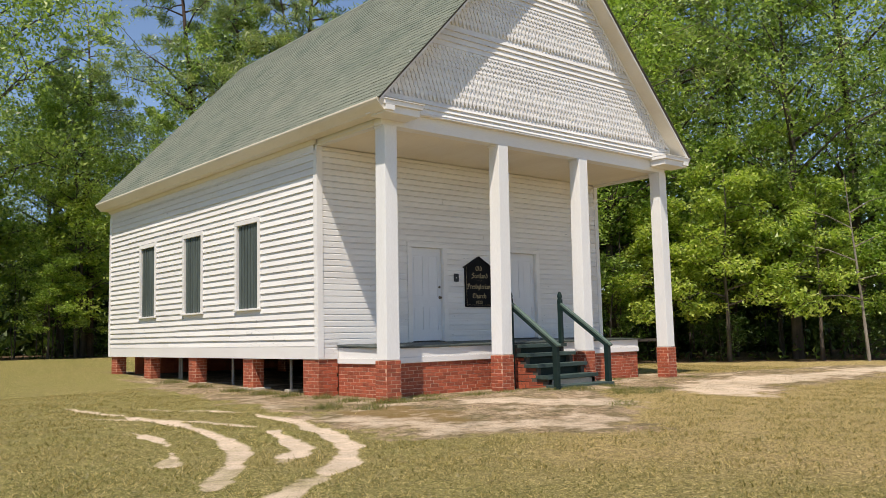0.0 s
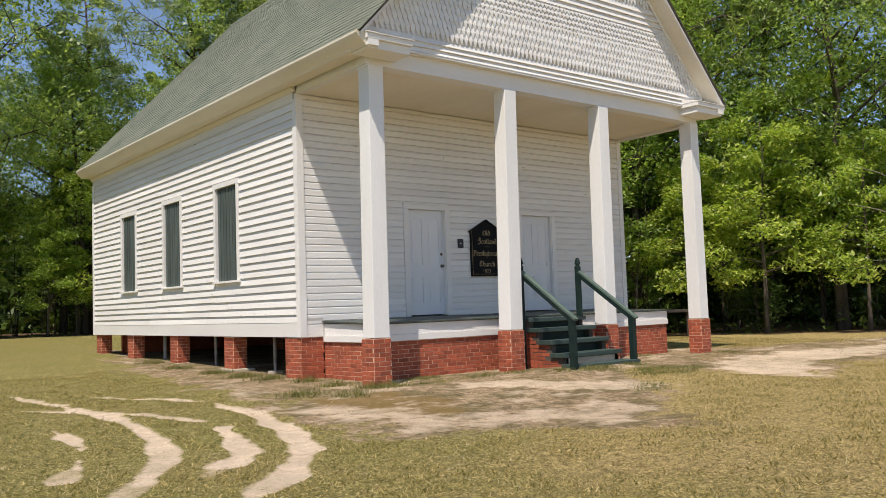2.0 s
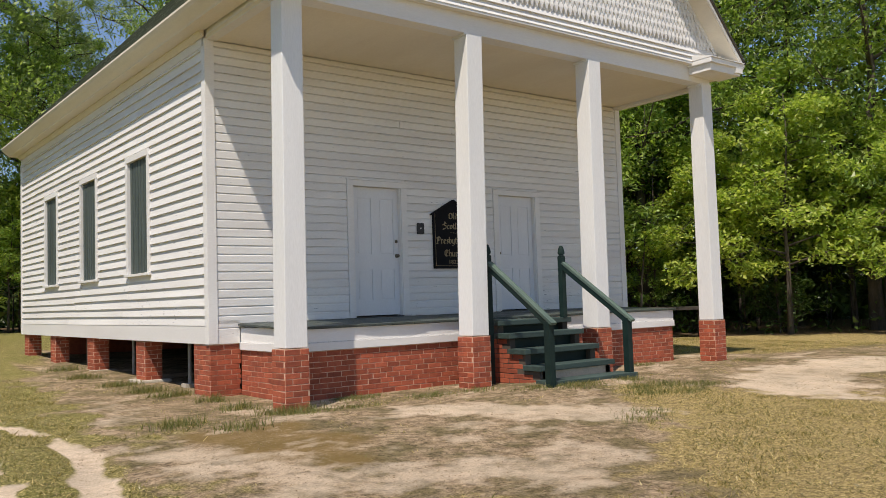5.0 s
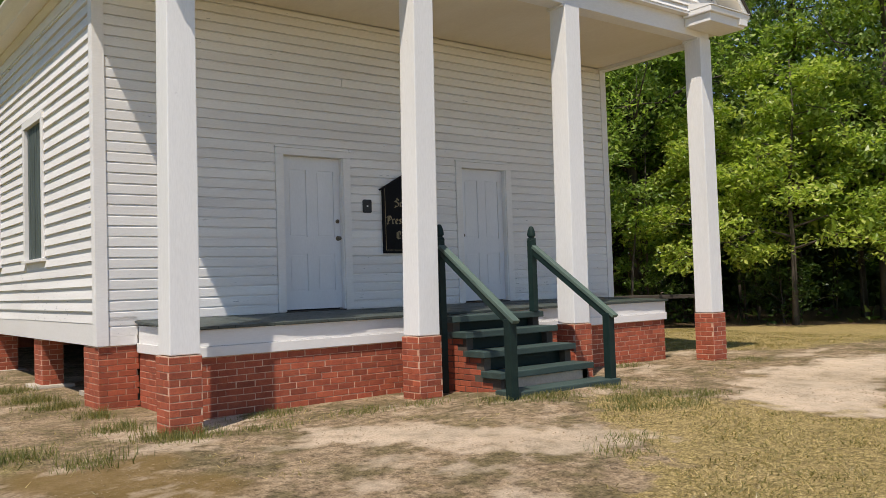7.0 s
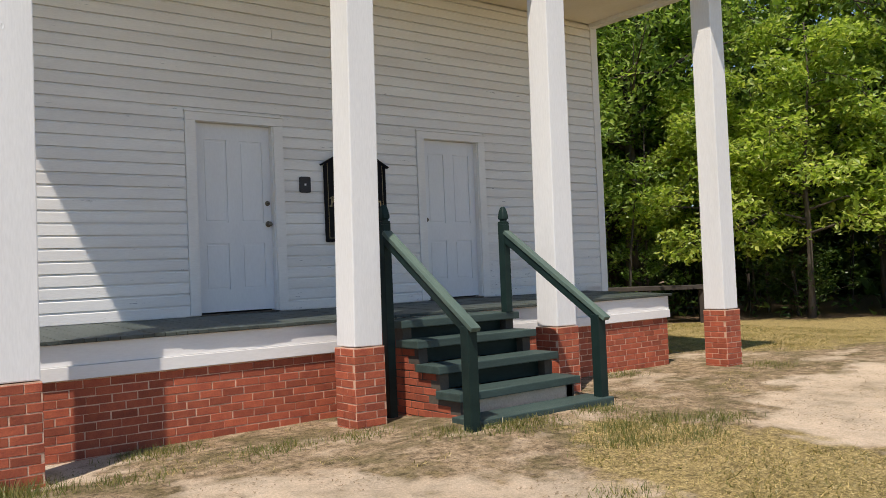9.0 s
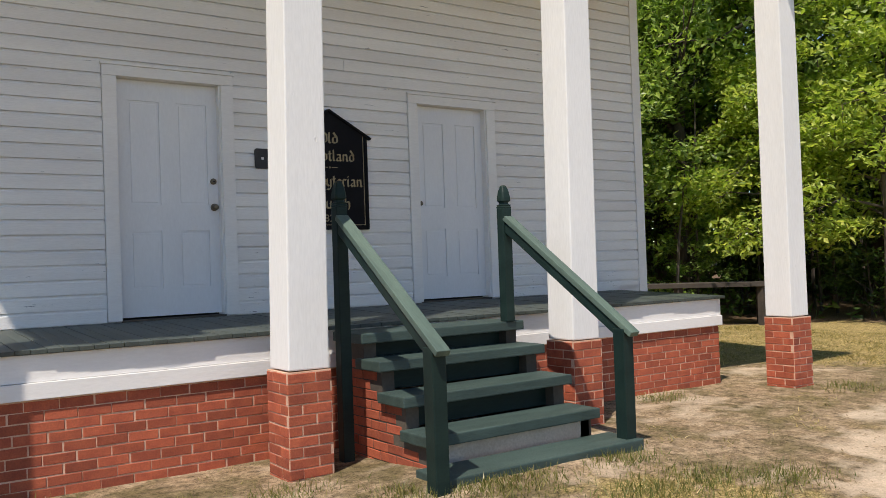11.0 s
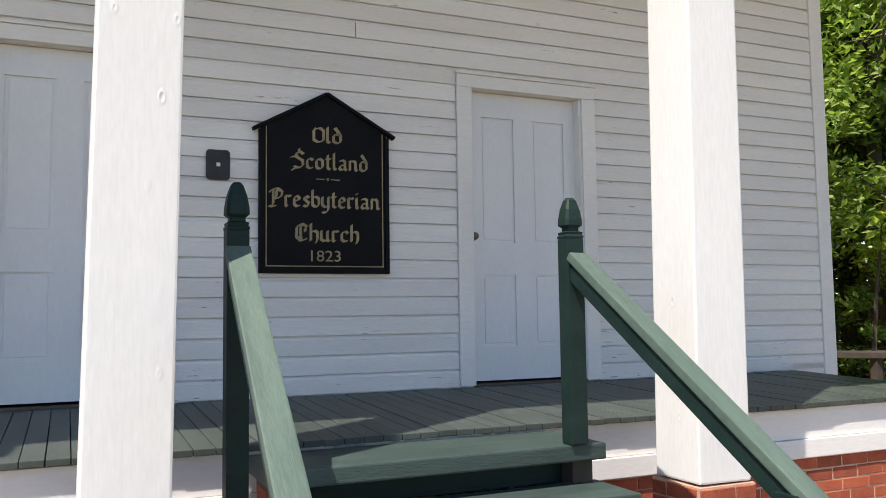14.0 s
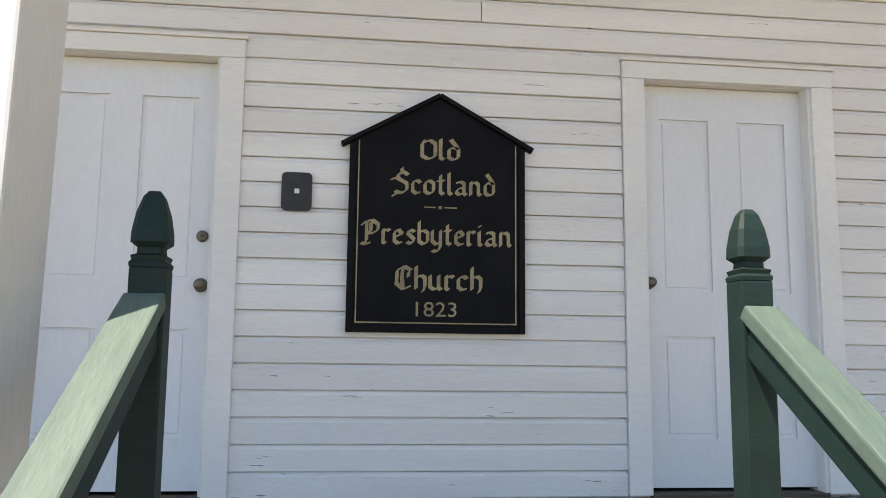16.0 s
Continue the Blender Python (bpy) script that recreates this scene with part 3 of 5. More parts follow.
# front boards
z, row = 0.957, 0.1197
while z < CEIL - 0.01:
    h = min(row, CEIL - z)
    holes = []
    for a, b in DOORS:
        if z < DOOR_T + 0.085:
            holes.append((a - 0.11, b + 0.11))
    for a, b in spans(0.105, WIDE - 0.105, holes):
        cuts = [a]
        if b - a > 7 and random.random() < 0.4:
            cuts.append(a + (b - a) * random.uniform(0.3, 0.7))
        cuts.append(b)
        for p, q in zip(cuts, cuts[1:]):
            part("board", drop_board(q - p - 0.003, h - 0.0045), M["board"], wall_front, m=pose(p, FRONT_Y, z + random.uniform(-0.0015, 0.0015)))
    z += row
for z in (SKIRT + 0.10, SKIRT + 0.10 + row):
    for a, b in ((0.105, PORCH_L), (PORCH_R, WIDE - 0.105)):
        part("board", drop_board(b - a, row - 0.002), M["board"], wall_front, m=pose(a, FRONT_Y, z))
# side boards, with some sag and gaps between lengths
z, row = SKIRT + 0.25, 0.1405
while z < 4.80:
    h = min(row, 4.80 - z)
    holes = [(c - WIN_HALF - 0.10, c + WIN_HALF + 0.10) for c in WINDOWS if WIN_B - 0.06 < z + 0.07 < WIN_T + 0.09]
    for a, b in spans(0.10, LONG - 0.10, holes):
        cuts = [a]
        while b - cuts[-1] > 4.5:
            cuts.append(cuts[-1] + random.uniform(2.2, 4.0))
        cuts.append(b)
        for p, q in zip(cuts, cuts[1:]):
            part("board", clapboard(q - p - 0.004, h + 0.006, 0.036), M["board"], wall_left,
                 m=pose(0.012, q, z + random.uniform(-0.006, 0.004), 0, random.uniform(-0.08, 0.08), -90))
    z += row
part("skirt_board", B(-0.018, 0.012, 0.10, LONG - 0.1, SKIRT, SKIRT + 0.255, bevel=0.004), M["white"], wall_left, "wide white bottom board")
part("frieze_board", B(-0.02, 0.012, 0.1, LONG, 4.78, 5.02, bevel=0.004), M["white"], wall_left)
part("skirt_board", B(0.1, PORCH_L, -0.012, FRONT_Y, SKIRT, SKIRT + 0.10), M["white"], wall_front)
part("skirt_board", B(PORCH_R, WIDE - 0.1, -0.012, FRONT_Y, SKIRT, SKIRT + 0.10), M["white"], wall_front)
for nm, a, b in (("corner_trim", 0.0, 0.105), ("corner_trim", WIDE - 0.105, WIDE)):
    bm = B(a - (0.03 if a == 0 else 0), b + (0.03 if a else 0), -0.026, FRONT_Y, SKIRT, CEIL, bevel=0.004)
    part(nm, bm, M["white"], wall_front, "white corner board")
part("corner_trim", B(-0.030, 0.012, 0.0125, 0.11, SKIRT, 4.78, bevel=0.004), M["white"], wall_left, "white corner board")
part("corner_trim", B(-0.030, 0.012, LONG - 0.1, LONG + 0.02, SKIRT, 4.78, bevel=0.004), M["white"], wall_left, "white corner board")

# ---------------------------------------------------------------- porch ceiling, beams, eaves, gable
porch_ceiling = solid("porch_ceiling", B(0.0, WIDE, COL_B - 0.02, -0.024, CEIL, CEIL + 0.05), M["soffit"], "cream painted board ceiling of the porch", "ceiling", "structure")
beam = thing("porch_beam", "white boxed beam carried by the porch columns", "beam", (4.2, -2, CEIL), kind="structure")
part("front_beam", B(0.0, WIDE, COL_F + 0.035, COL_B - 0.025, CEIL - 0.01, 5.16, bevel=0.006), M["white"], beam)
part("side_beam", B(0.0, 0.14, COL_B - 0.02, -0.026, CEIL - 0.012, CEIL + 0.0, bevel=0.004), M["white"], beam)
part("side_beam", B(WIDE - 0.14, WIDE, COL_B - 0.02, -0.026, CEIL - 0.06, CEIL + 0.0, bevel=0.004), M["white"], beam)
part("side_beam", B(0.0, 0.14, COL_B - 0.02, -0.026, CEIL + 0.051, 5.16), M["white"], beam)
part("side_beam", B(WIDE - 0.14, WIDE, COL_B - 0.02, -0.026, CEIL + 0.051, 5.16), M["white"], beam)

PITCH = (RIDGE - EAVE) / (WIDE / 2 + EAVE_OUT)
roof = thing("roof", "steep gabled roof with weathered green asphalt shingles", "roof", (4.25, 4, EAVE), kind="structure")


def roof_slope(side):
    """Rows of shingle tabs on a thin sheet, left (-1) or right (1)."""
    run = WIDE / 2 + EAVE_OUT + 0.03
    slope = math.hypot(run, run * PITCH)
    ux, uz = side * run / slope, -run * PITCH / slope      # down the slope
    nxn, nzn = side * run * PITCH / slope, run / slope
    verts, faces = [], []
    rng = random.Random(5 + side)
    rows = int(slope / 0.145)
    for r in range(rows):
        top, low = slope - (r + 1) * 0.145, slope - r * 0.145 + 0.02
        y = ROOF_F - 0.03 + rng.uniform(-0.3, 0)
        while y < ROOF_B + 0.02:
            w = rng.choice((0.15, 0.3, 0.3, 0.3, 0.22))
            a, b = max(y, ROOF_F - 0.03), min(y + w - 0.006, ROOF_B + 0.02)
            y += w
            if b - a < 0.02:
                continue
            e = rng.uniform(0.006, 0.012)
            lw = low + rng.uniform(-0.006, 0.006)
            i = len(verts)
            for s, hh in ((max(top, 0), 0.001), (lw, e), (lw, 0.0)):
                for yy in (a, b):
                    verts.append((WIDE / 2 + ux * s + nxn * hh, yy, RIDGE + uz * s + nzn * hh))
            faces += [(i, i + 2, i + 3, i + 1), (i + 2, i + 4, i + 5, i + 3), (i, i + 4, i + 2), (i + 1, i + 3, i + 5)]
    me = bpy.data.meshes.new("shingles")
    me.from_pydata(verts, [], faces)
    bm = bmesh.new()
    prism(bm, [(WIDE / 2, RIDGE), (WIDE / 2 + ux * slope, RIDGE + uz * slope), (WIDE / 2 + ux * slope - nxn * 0.03, RIDGE + uz * slope - nzn * 0.03), (WIDE / 2, RIDGE - 0.03 / nzn)], "y", ROOF_F - 0.02, ROOF_B)
    return me, bm


for s in (-1, 1):
    me, sheet = roof_slope(s)
    tagged(part("shingles", me, M["shingle"], roof), kind="stuff")
    part("roof_sheet", sheet, M["dark_timber"], roof)
ridge_bm = bmesh.new()
for k in range(48):
    y0 = ROOF_F + k * 0.298
    prism(ridge_bm, [(WIDE / 2 - 0.11, RIDGE - 0.11 * PITCH + 0.02), (WIDE / 2, RIDGE + 0.03), (WIDE / 2 + 0.11, RIDGE - 0.11 * PITCH + 0.02), (WIDE / 2, RIDGE + 0.01)], "y", y0, min(y0 + 0.29, ROOF_B))
part("ridge_cap", ridge_bm, M["shingle"], roof)

eave = thing("eave_cornice", "white boxed eave with crown moulding and cream soffit", "eave", (0, 4, 5), kind="structure")
for s, x0 in ((-1, 0.0), (1, WIDE)):
    out = x0 + s * EAVE_OUT
    part("soffit", B(x0 + s * 0.024, out - s * 0.11, ROOF_F + 0.06, ROOF_B - 0.04, 4.985, 5.01), M["soffit"], eave)
    bm = bmesh.new()
    prism(bm, [(out - s * 0.12, 4.984), (out - s * 0.095, 4.984), (out - s * 0.080, 5.01), (out - s * 0.02, 5.06), (out + s * 0.03, 5.11), (out + s * 0.058, 5.155), (out + s * 0.058, 5.185), (out - s * 0.12, 5.185)], "y", ROOF_F + 0.02, ROOF_B - 0.02)
    # Soffit tan on the fascia stands in for light bounced from below.
    part("fascia", bm, M["soffit"], eave)
    bm = bmesh.new()
    prism(bm, [(x0 + s * 0.022, 4.90), (x0 + s * 0.045, 4.90), (x0 + s * 0.09, 4.96), (x0 + s * 0.09, 4.984), (x0 + s * 0.022, 4.984)], "y", -0.0, LONG)
    part("bed_mould", bm, M["soffit"], eave)
# returns at the front
ret = thing("cornice_return", "white moulded cornice return at the gable corner", "cornice", (0, ROOF_F, 5), kind="structure")
ret2 = thing("cornice_return", "white moulded cornice return at the gable corner", "cornice", (WIDE, ROOF_F, 5), kind="structure")
for owner, a, b in ((ret, -EAVE_OUT + 0.13, 0.53), (ret2, WIDE - 0.60, WIDE + EAVE_OUT - 0.10)):
    part("return_box", B(a, b, ROOF_F + 0.02, COL_F + 0.03, 4.955, 5.08, bevel=0.005), M["white"], owner)
    part("return_crown", B(a - 0.045, b + 0.03, ROOF_F - 0.03, COL_F + 0.03, 5.081, 5.165, bevel=0.012), M["white"], owner)
    bm = bmesh.new()
    prism(bm, [(ROOF_F - 0.05, 5.166), (ROOF_F - 0.05, 5.178), (COL_F + 0.03, 5.30), (COL_F + 0.03, 5.166)], "x", a - 0.05, b + 0.05)
    part("return_cap", bm, M["white"], owner)

for owner, x in ((ret, -EAVE_OUT + 0.16), (ret2, WIDE + EAVE_OUT - 0.28)):
    part("return_end", B(x - 0.05 * (x < 0), x + 0.14 + 0.05 * (x > 0), ROOF_F - 0.026, COL_F + 0.02, 4.99, 5.19), M["white"], owner)
    x0 = -0.30 if x < 0 else WIDE + 0.001
    part("corner_block", B(x0, x0 + 0.299, COL_F - 0.03, COL_F + 0.10, 5.0, 5.30), M["white"], owner)

# gable wall with bands of boards and cut shingles
GABLE_Y = COL_F - 0.045
gable = thing("gable_wall", "white gable with bands of boards and pointed cut shingles", "gable", (4.25, COL_F, 5.2), kind="structure")
part("sheathing", prism(bmesh.new(), [(0.0, 5.16), (WIDE, 5.16), (WIDE, 5.49), (WIDE / 2, RIDGE - 0.10), (0.0, 5.49)], "y", GABLE_Y, GABLE_Y + 0.1), M["white"], gable)


def gable_half(z):
    return max((RIDGE - 0.13 - z) / PITCH, 0.0)


def cut_shingle(w, hgt, point):
    """A shingle with a pointed foot, hanging from z = 0 down to -hgt."""
    bm = bmesh.new()
    prism(bm, [(-w / 2, 0), (-w / 2, -hgt + point), (0, -hgt), (w / 2, -hgt + point), (w / 2, 0)], "y", -0.042, 0.0)
    for v in bm.verts:
        if v.co.z > -0.001 and v.co.y < -0.01:
            v.co.y = -0.005
    return mesh_of(bm, "shingle")


SH = {True: cut_shingle(0.088, 0.30, 0.11), False: cut_shingle(0.090, 0.20, 0.05)}
rest = bmesh.new()
singles = 0
z = 5.165
bands = [("board", 0.088, 3), ("long", 0.145, 5), ("short", 0.10, 4), ("board", 0.115, 4), ("long", 0.145, 3), ("short", 0.10, 4), ("board", 0.115, 4), ("long", 0.145, 30)]
for kind_, step, n in bands:
    for k in range(n):
        half = gable_half(z + step)
        if half < 0.15:
            break
        if kind_ == "board":
            part("board", clapboard(2 * half, step + 0.012, 0.044), M["board"], gable, m=pose(WIDE / 2 - half, GABLE_Y, z))
        else:
            off = 0.05 * (k % 2)
            hgt = 0.30 if kind_ == "long" else 0.20
            i0 = int(half / 0.1)
            for i in range(-i0, i0 + 1):
                x = WIDE / 2 + i * 0.1 + off
                if abs(x - WIDE / 2) > half:
                    continue
                m = pose(x, GABLE_Y, z + hgt - 0.005 + random.uniform(-0.004, 0.004), random.uniform(-1.0, 0.5))
                if kind_ == "long" and singles < 300 and k < 4:
                    part("shingle", SH[True], M["board"], gable, m=m)
                    singles += 1
                else:
                    tmp = SH[kind_ == "long"].copy()
                    tmp.transform(m)
                    rest.from_mesh(tmp)
                    bpy.data.meshes.remove(tmp)
        z += step
tagged(part("gable_shingles", rest, M["board"], gable), kind="stuff")

# rakes: broad boards under the roof edge
for s in (-1, 1):
    bm = bmesh.new()
    def P(x, dz):
        return (WIDE / 2 + s * x, RIDGE - x * PITCH + dz)
    e = WIDE / 2 + EAVE_OUT
    prism(bm,  [P(0, -0.045), P(e, -0.045), P(e, -0.105), P(0, -0.105)], "y", ROOF_F, ROOF_F + 0.03)
    part("rake_board", bm, M["white"], gable, "white rake board")
    bm = bmesh.new()
    prism(bm, [P(0, -0.095), P(e - 0.02, -0.095), P(e - 0.02, -0.118), P(0, -0.118)], "y", ROOF_F + 0.031, GABLE_Y - 0.0)
    part("rake_soffit", bm, M["soffit"], gable, "cream soffit under the rake")
    bm = bmesh.new()
    prism(bm, [P(0, -0.119), P(e - 0.3, -0.119), P(e - 0.3, -0.20), P(0, -0.20)], "y", GABLE_Y - 0.045, GABLE_Y - 0.022)
    part("rake_frieze", bm, M["white"], gable)
back_gable = prism(bmesh.new(), [(0.0, 5.02), (WIDE, 5.02), (WIDE, 5.49), (WIDE / 2, RIDGE - 0.10), (0.0, 5.49)], "y", LONG - 0.12, LONG)
solid("back_gable", back_gable, M["white"], "plain white back gable", "gable", "structure")

part("drip_mould", B(0.0, WIDE, GABLE_Y - 0.036, COL_F + 0.034, 5.125, 5.164, bevel=0.004), M["white"], gable, "cream drip moulding")
part("gable_backing", B(0.0, WIDE, GABLE_Y + 0.001, COL_F + 0.4, 5.166, 5.22), M["white"], gable)

# ---------------------------------------------------------------- brickwork
BRICKS = {}


def brick(length, depth=0.030):
    """A stretcher along x with worn edges, its face towards -y."""
    key = (round(length, 2), depth)
    if key not in BRICKS:
        bm = bmesh.new()
        l, h, e = key[0], 0.060, 0.003
        prism(bm, [(0, 0), (l, 0), (l, h), (0, h)], "y", 0.0, depth)
        ring = [bm.verts.new(c) for c in ((e, -e, e), (l - e, -e, e), (l - e, -e, h - e), (e, -e, h - e))]
        front = [f for f in bm.faces if all(abs(v.co.y) < 1e-6 for v in f.verts)][0]
        vs = sorted(front.verts, key=lambda v: (v.co.z > h / 2, v.co.x if v.co.z < h / 2 else -v.co.x))
        bm.faces.remove(front)
        bm.faces.new(ring)
        for i in range(4):
            bm.faces.new((vs[i], vs[(i + 1) % 4], ring[(i + 1) % 4], ring[i]))
        bmesh.ops.recalc_face_normals(bm, faces=bm.faces)
        BRICKS[key] = mesh_of(bm, "brick")
    return BRICKS[key]


def lay(owner, m, length, courses, skip=(), shift=0, z0=0.0, top=None):
    """Courses of brick on the face that m places: x along it, -y out of it. top(x): the courses' upper limit."""
    for c in range(courses):
        z = z0 + c * 0.068
        at = -0.1065 * ((c + shift) % 2)
        while at < length - 0.02:
            run = 0.206 + random.uniform(-0.012, 0.010)
            a, b = max(at, 0.0), min(at + run - 0.009, length)
            at += run
            if b - a < 0.03 or any(lo < (a + b) / 2 < hi for lo, hi in skip):
                continue
            if top and z + 0.05 > min(top(a), top(b)):
                continue
            part("brick", brick(b - a), M["brick"], owner, m=m @ pose(a, random.uniform(-0.0015, 0.0015) - 0.003, z + random.uniform(-0.0025, 0.0025), 0, random.uniform(-0.6, 0.6), 0))


def pier(name, w, d, courses, label, at, group):
    """A square brick pier, its front left foot at the origin."""
    ob = thing(name, label, "pier", (0, 0, 0), group)
    h = courses * 0.068 + 0.005
    part("mortar_core", B(-0.002, w + 0.002, -0.002, d + 0.002, -0.25, h - 0.004), M["mortar"], ob)
    lay(ob, pose(0, 0, -0.204), w, courses + 3)
    lay(ob, pose(0, d, -0.204, 0, 0, -90), d, courses + 3, shift=1)
    lay(ob, pose(w, d, -0.204, 0, 0, 180), w, courses + 3)
    lay(ob, pose(w, 0, -0.204, 0, 0, 90), d, courses + 3, shift=1)
    ob.matrix_basis = Matrix.Translation(at)
    return ob


COL_D = COL_B - COL_F
first = pier("column_pier", COL_W + 0.018, COL_D + 0.02, 10, "square red brick pier under a white porch column", (COLS[0] - 0.009, COL_F - 0.01, 0.0), "brick piers of the porch columns")
for x in COLS[1:]:
    copy_thing(first, Matrix.Translation((x - 0.009, COL_F - 0.01, 0.0)))
first = pier("foundation_pier", 0.27, 0.42, 9, "red brick pier carrying the church floor", (0.03, 2.72, 0.06), "brick piers under the side wall")
for x, y, z in ((0.03, 5.56, 0.09), (0.03, 8.40, 0.11), (0.03, 10.90, 0.13), (8.05, 2.72, 0.03), (8.05, 5.56, 0.05), (8.05, 8.4, 0.07), (8.05, 10.9, 0.08), (4.1, 2.72, 0.03), (4.1, 5.56, 0.05), (4.1, 8.4, 0.07)):
    copy_thing(first, Matrix.Translation((x, y, z)))
# Unseen screens, added so that no light shows through between the piers.
solid("foundation_wall_right", B(8.28, 8.42, 0.02, 10.8, -0.2, SKIRT - 0.005), M["brick"], "added brick-red screen blocking light under the far side of the church", "foundation", "structure")
solid("foundation_wall_back", B(0.5, 8.27, 10.62, 10.76, -0.2, SKIRT - 0.005), M["brick"], "added brick-red screen blocking light under the far end of the church", "foundation", "structure")
for x, y, z in ((0.03, 2.72, 0.06), (0.03, 5.56, 0.09), (0.03, 8.40, 0.11), (0.03, 10.90, 0.13)):
    solid("pier_footing", B(x - 0.12, x + 0.4, y - 0.10, y + 0.52, z - 0.2, z + 0.004, bevel=0.03), M["concrete"], "rough pale concrete footing under a brick pier", "footing", group="pier footings")
corner = thing("corner_pier", "red brick corner pier with cement patch", "pier", (0, 0, 0))
part("mortar_core", B(-0.002, PORCH_L, 0.0105, 0.572, -0.25, SKIRT - 0.006), M["mortar"], corner)
lay(corner, pose(0, 0.012, -0.204), PORCH_L + 0.02, 13)
lay(corner, pose(0, 0.57, -0.204, 0, 0, -90), 0.558, 13, shift=1)
lay(corner, pose(PORCH_L, 0.57, -0.204, 0, 0, 180), PORCH_L, 13, shift=1)

# porch foundation: four walls of brick under the deck
PF_T = 0.592
for nm, m, ln, skip, core in (
        ("porch_wall_front", pose(PORCH_L + 0.03, PORCH_F + 0.03, -0.09), PORCH_R - PORCH_L - 0.06, ((3.25, 4.4),), (PORCH_L + 0.0285, PORCH_R - 0.0285, PORCH_F + 0.028, PORCH_F + 0.2)),
        ("porch_wall_left", pose(PORCH_L + 0.03, 0.0, -0.09, 0, 0, -90), -PORCH_F - 0.035, (), (PORCH_L + 0.028, PORCH_L + 0.2, PORCH_F + 0.201, 0.0)),
        ("porch_wall_right", pose(PORCH_R - 0.03, PORCH_F + 0.03, -0.09, 0, 0, 90), -PORCH_F - 0.035, (), (PORCH_R - 0.2, PORCH_R - 0.028, PORCH_F + 0.201, 0.0))):
    ob = thing(nm, "red brick foundation wall under the porch deck", "foundation", (core[0], core[2], 0), kind="structure")
    part("mortar_core", B(*core, -0.25, PF_T - 0.002), M["mortar"], ob)
    lay(ob, m, ln, 10, skip)

# ---------------------------------------------------------------- porch deck
deck = thing("porch_deck", "worn dark green painted board porch deck", "deck", (4.2, -0.7, DECK), kind="structure")
n = 84
bw = (PORCH_R - PORCH_L + 0.06) / n


def deck_board(w, length, over):
    bm = B(0, w - 0.004, -length - over, -0.024, -0.028, 0.0, bevel=0.003)
    return mesh_of(bm, "board")


DB = [deck_board(bw, -PORCH_F, 0.018 + 0.003 * k) for k in range(9)]
WAVE = lattice(np.arange(n) * 0.21, np.arange(n) * 0.07, 77) * 0.75 + lattice(np.arange(n) * 0.9, np.arange(n) * 0.3, 78) * 0.25
tilt = math.degrees(math.atan2(0.05, -PORCH_F))
for i in range(n):
    part("board", DB[min(int(WAVE[i] * 9), 8)], M["deck"], deck, m=pose(PORCH_L - 0.03 + i * bw, 0, DECK + 0.05 + random.uniform(-0.002, 0.002), tilt, random.uniform(-0.4, 0.4)))
part("joist_frame", B(PORCH_L + 0.05, PORCH_R - 0.05, PORCH_F + 0.06, 0.0, PF_T, 0.866), M["dark_timber"], deck)
for a, b, y0, y1 in ((PORCH_L, 3.50, 0, 0), (4.98, PORCH_R, 0, 0), (3.5, 4.98, 0, 0)):
    part("fascia_upper", B(a + 0.001, b - 0.001, PORCH_F + 0.015, PORCH_F + 0.045, 0.70, DECK - 0.034, bevel=0.003), M["white"], deck, "white fascia board")
    part("fascia_lower", B(a + 0.001, b - 0.001, PORCH_F - 0.006, PORCH_F + 0.045, PF_T + 0.002, 0.698, bevel=0.004), M["white"], deck, "white fascia board")
for x, s in ((PORCH_L, 1), (PORCH_R, -1)):
    part("fascia_upper", B(x + s * 0.015, x + s * 0.045, PORCH_F + 0.047, -0.014, 0.70, DECK - 0.01, bevel=0.003), M["white"], deck, "white fascia board")
    part("fascia_lower", B(x - s * 0.006, x + s * 0.045, PORCH_F + 0.047, -0.014, PF_T + 0.002, 0.698, bevel=0.004), M["white"], deck, "white fascia board")

# ---------------------------------------------------------------- columns


def column_at():
    ob = thing("porch_column", "square white painted timber porch column", "column", (0, 0, 0), "porch columns")
    bm = B(0.0, COL_W, 0.0, COL_D, 0.69, CEIL - 0.012, bevel=0.010, taper=0.008)
    part("shaft", bm, M["column"], ob)
    part("cap", B(-0.012, COL_W + 0.012, 0.03, COL_D + 0.012, CEIL - 0.045, CEIL - 0.011, bevel=0.004), M["column"], ob)
    return ob


first = column_at()
first.matrix_basis = pose(COLS[0], COL_F, 0, 0, 0.5, 0)
for x, lean in zip(COLS[1:], (1.0, 0.7, 0.0)):
    copy_thing(first, pose(x - 0.008, COL_F, 0, 0, lean, 0))

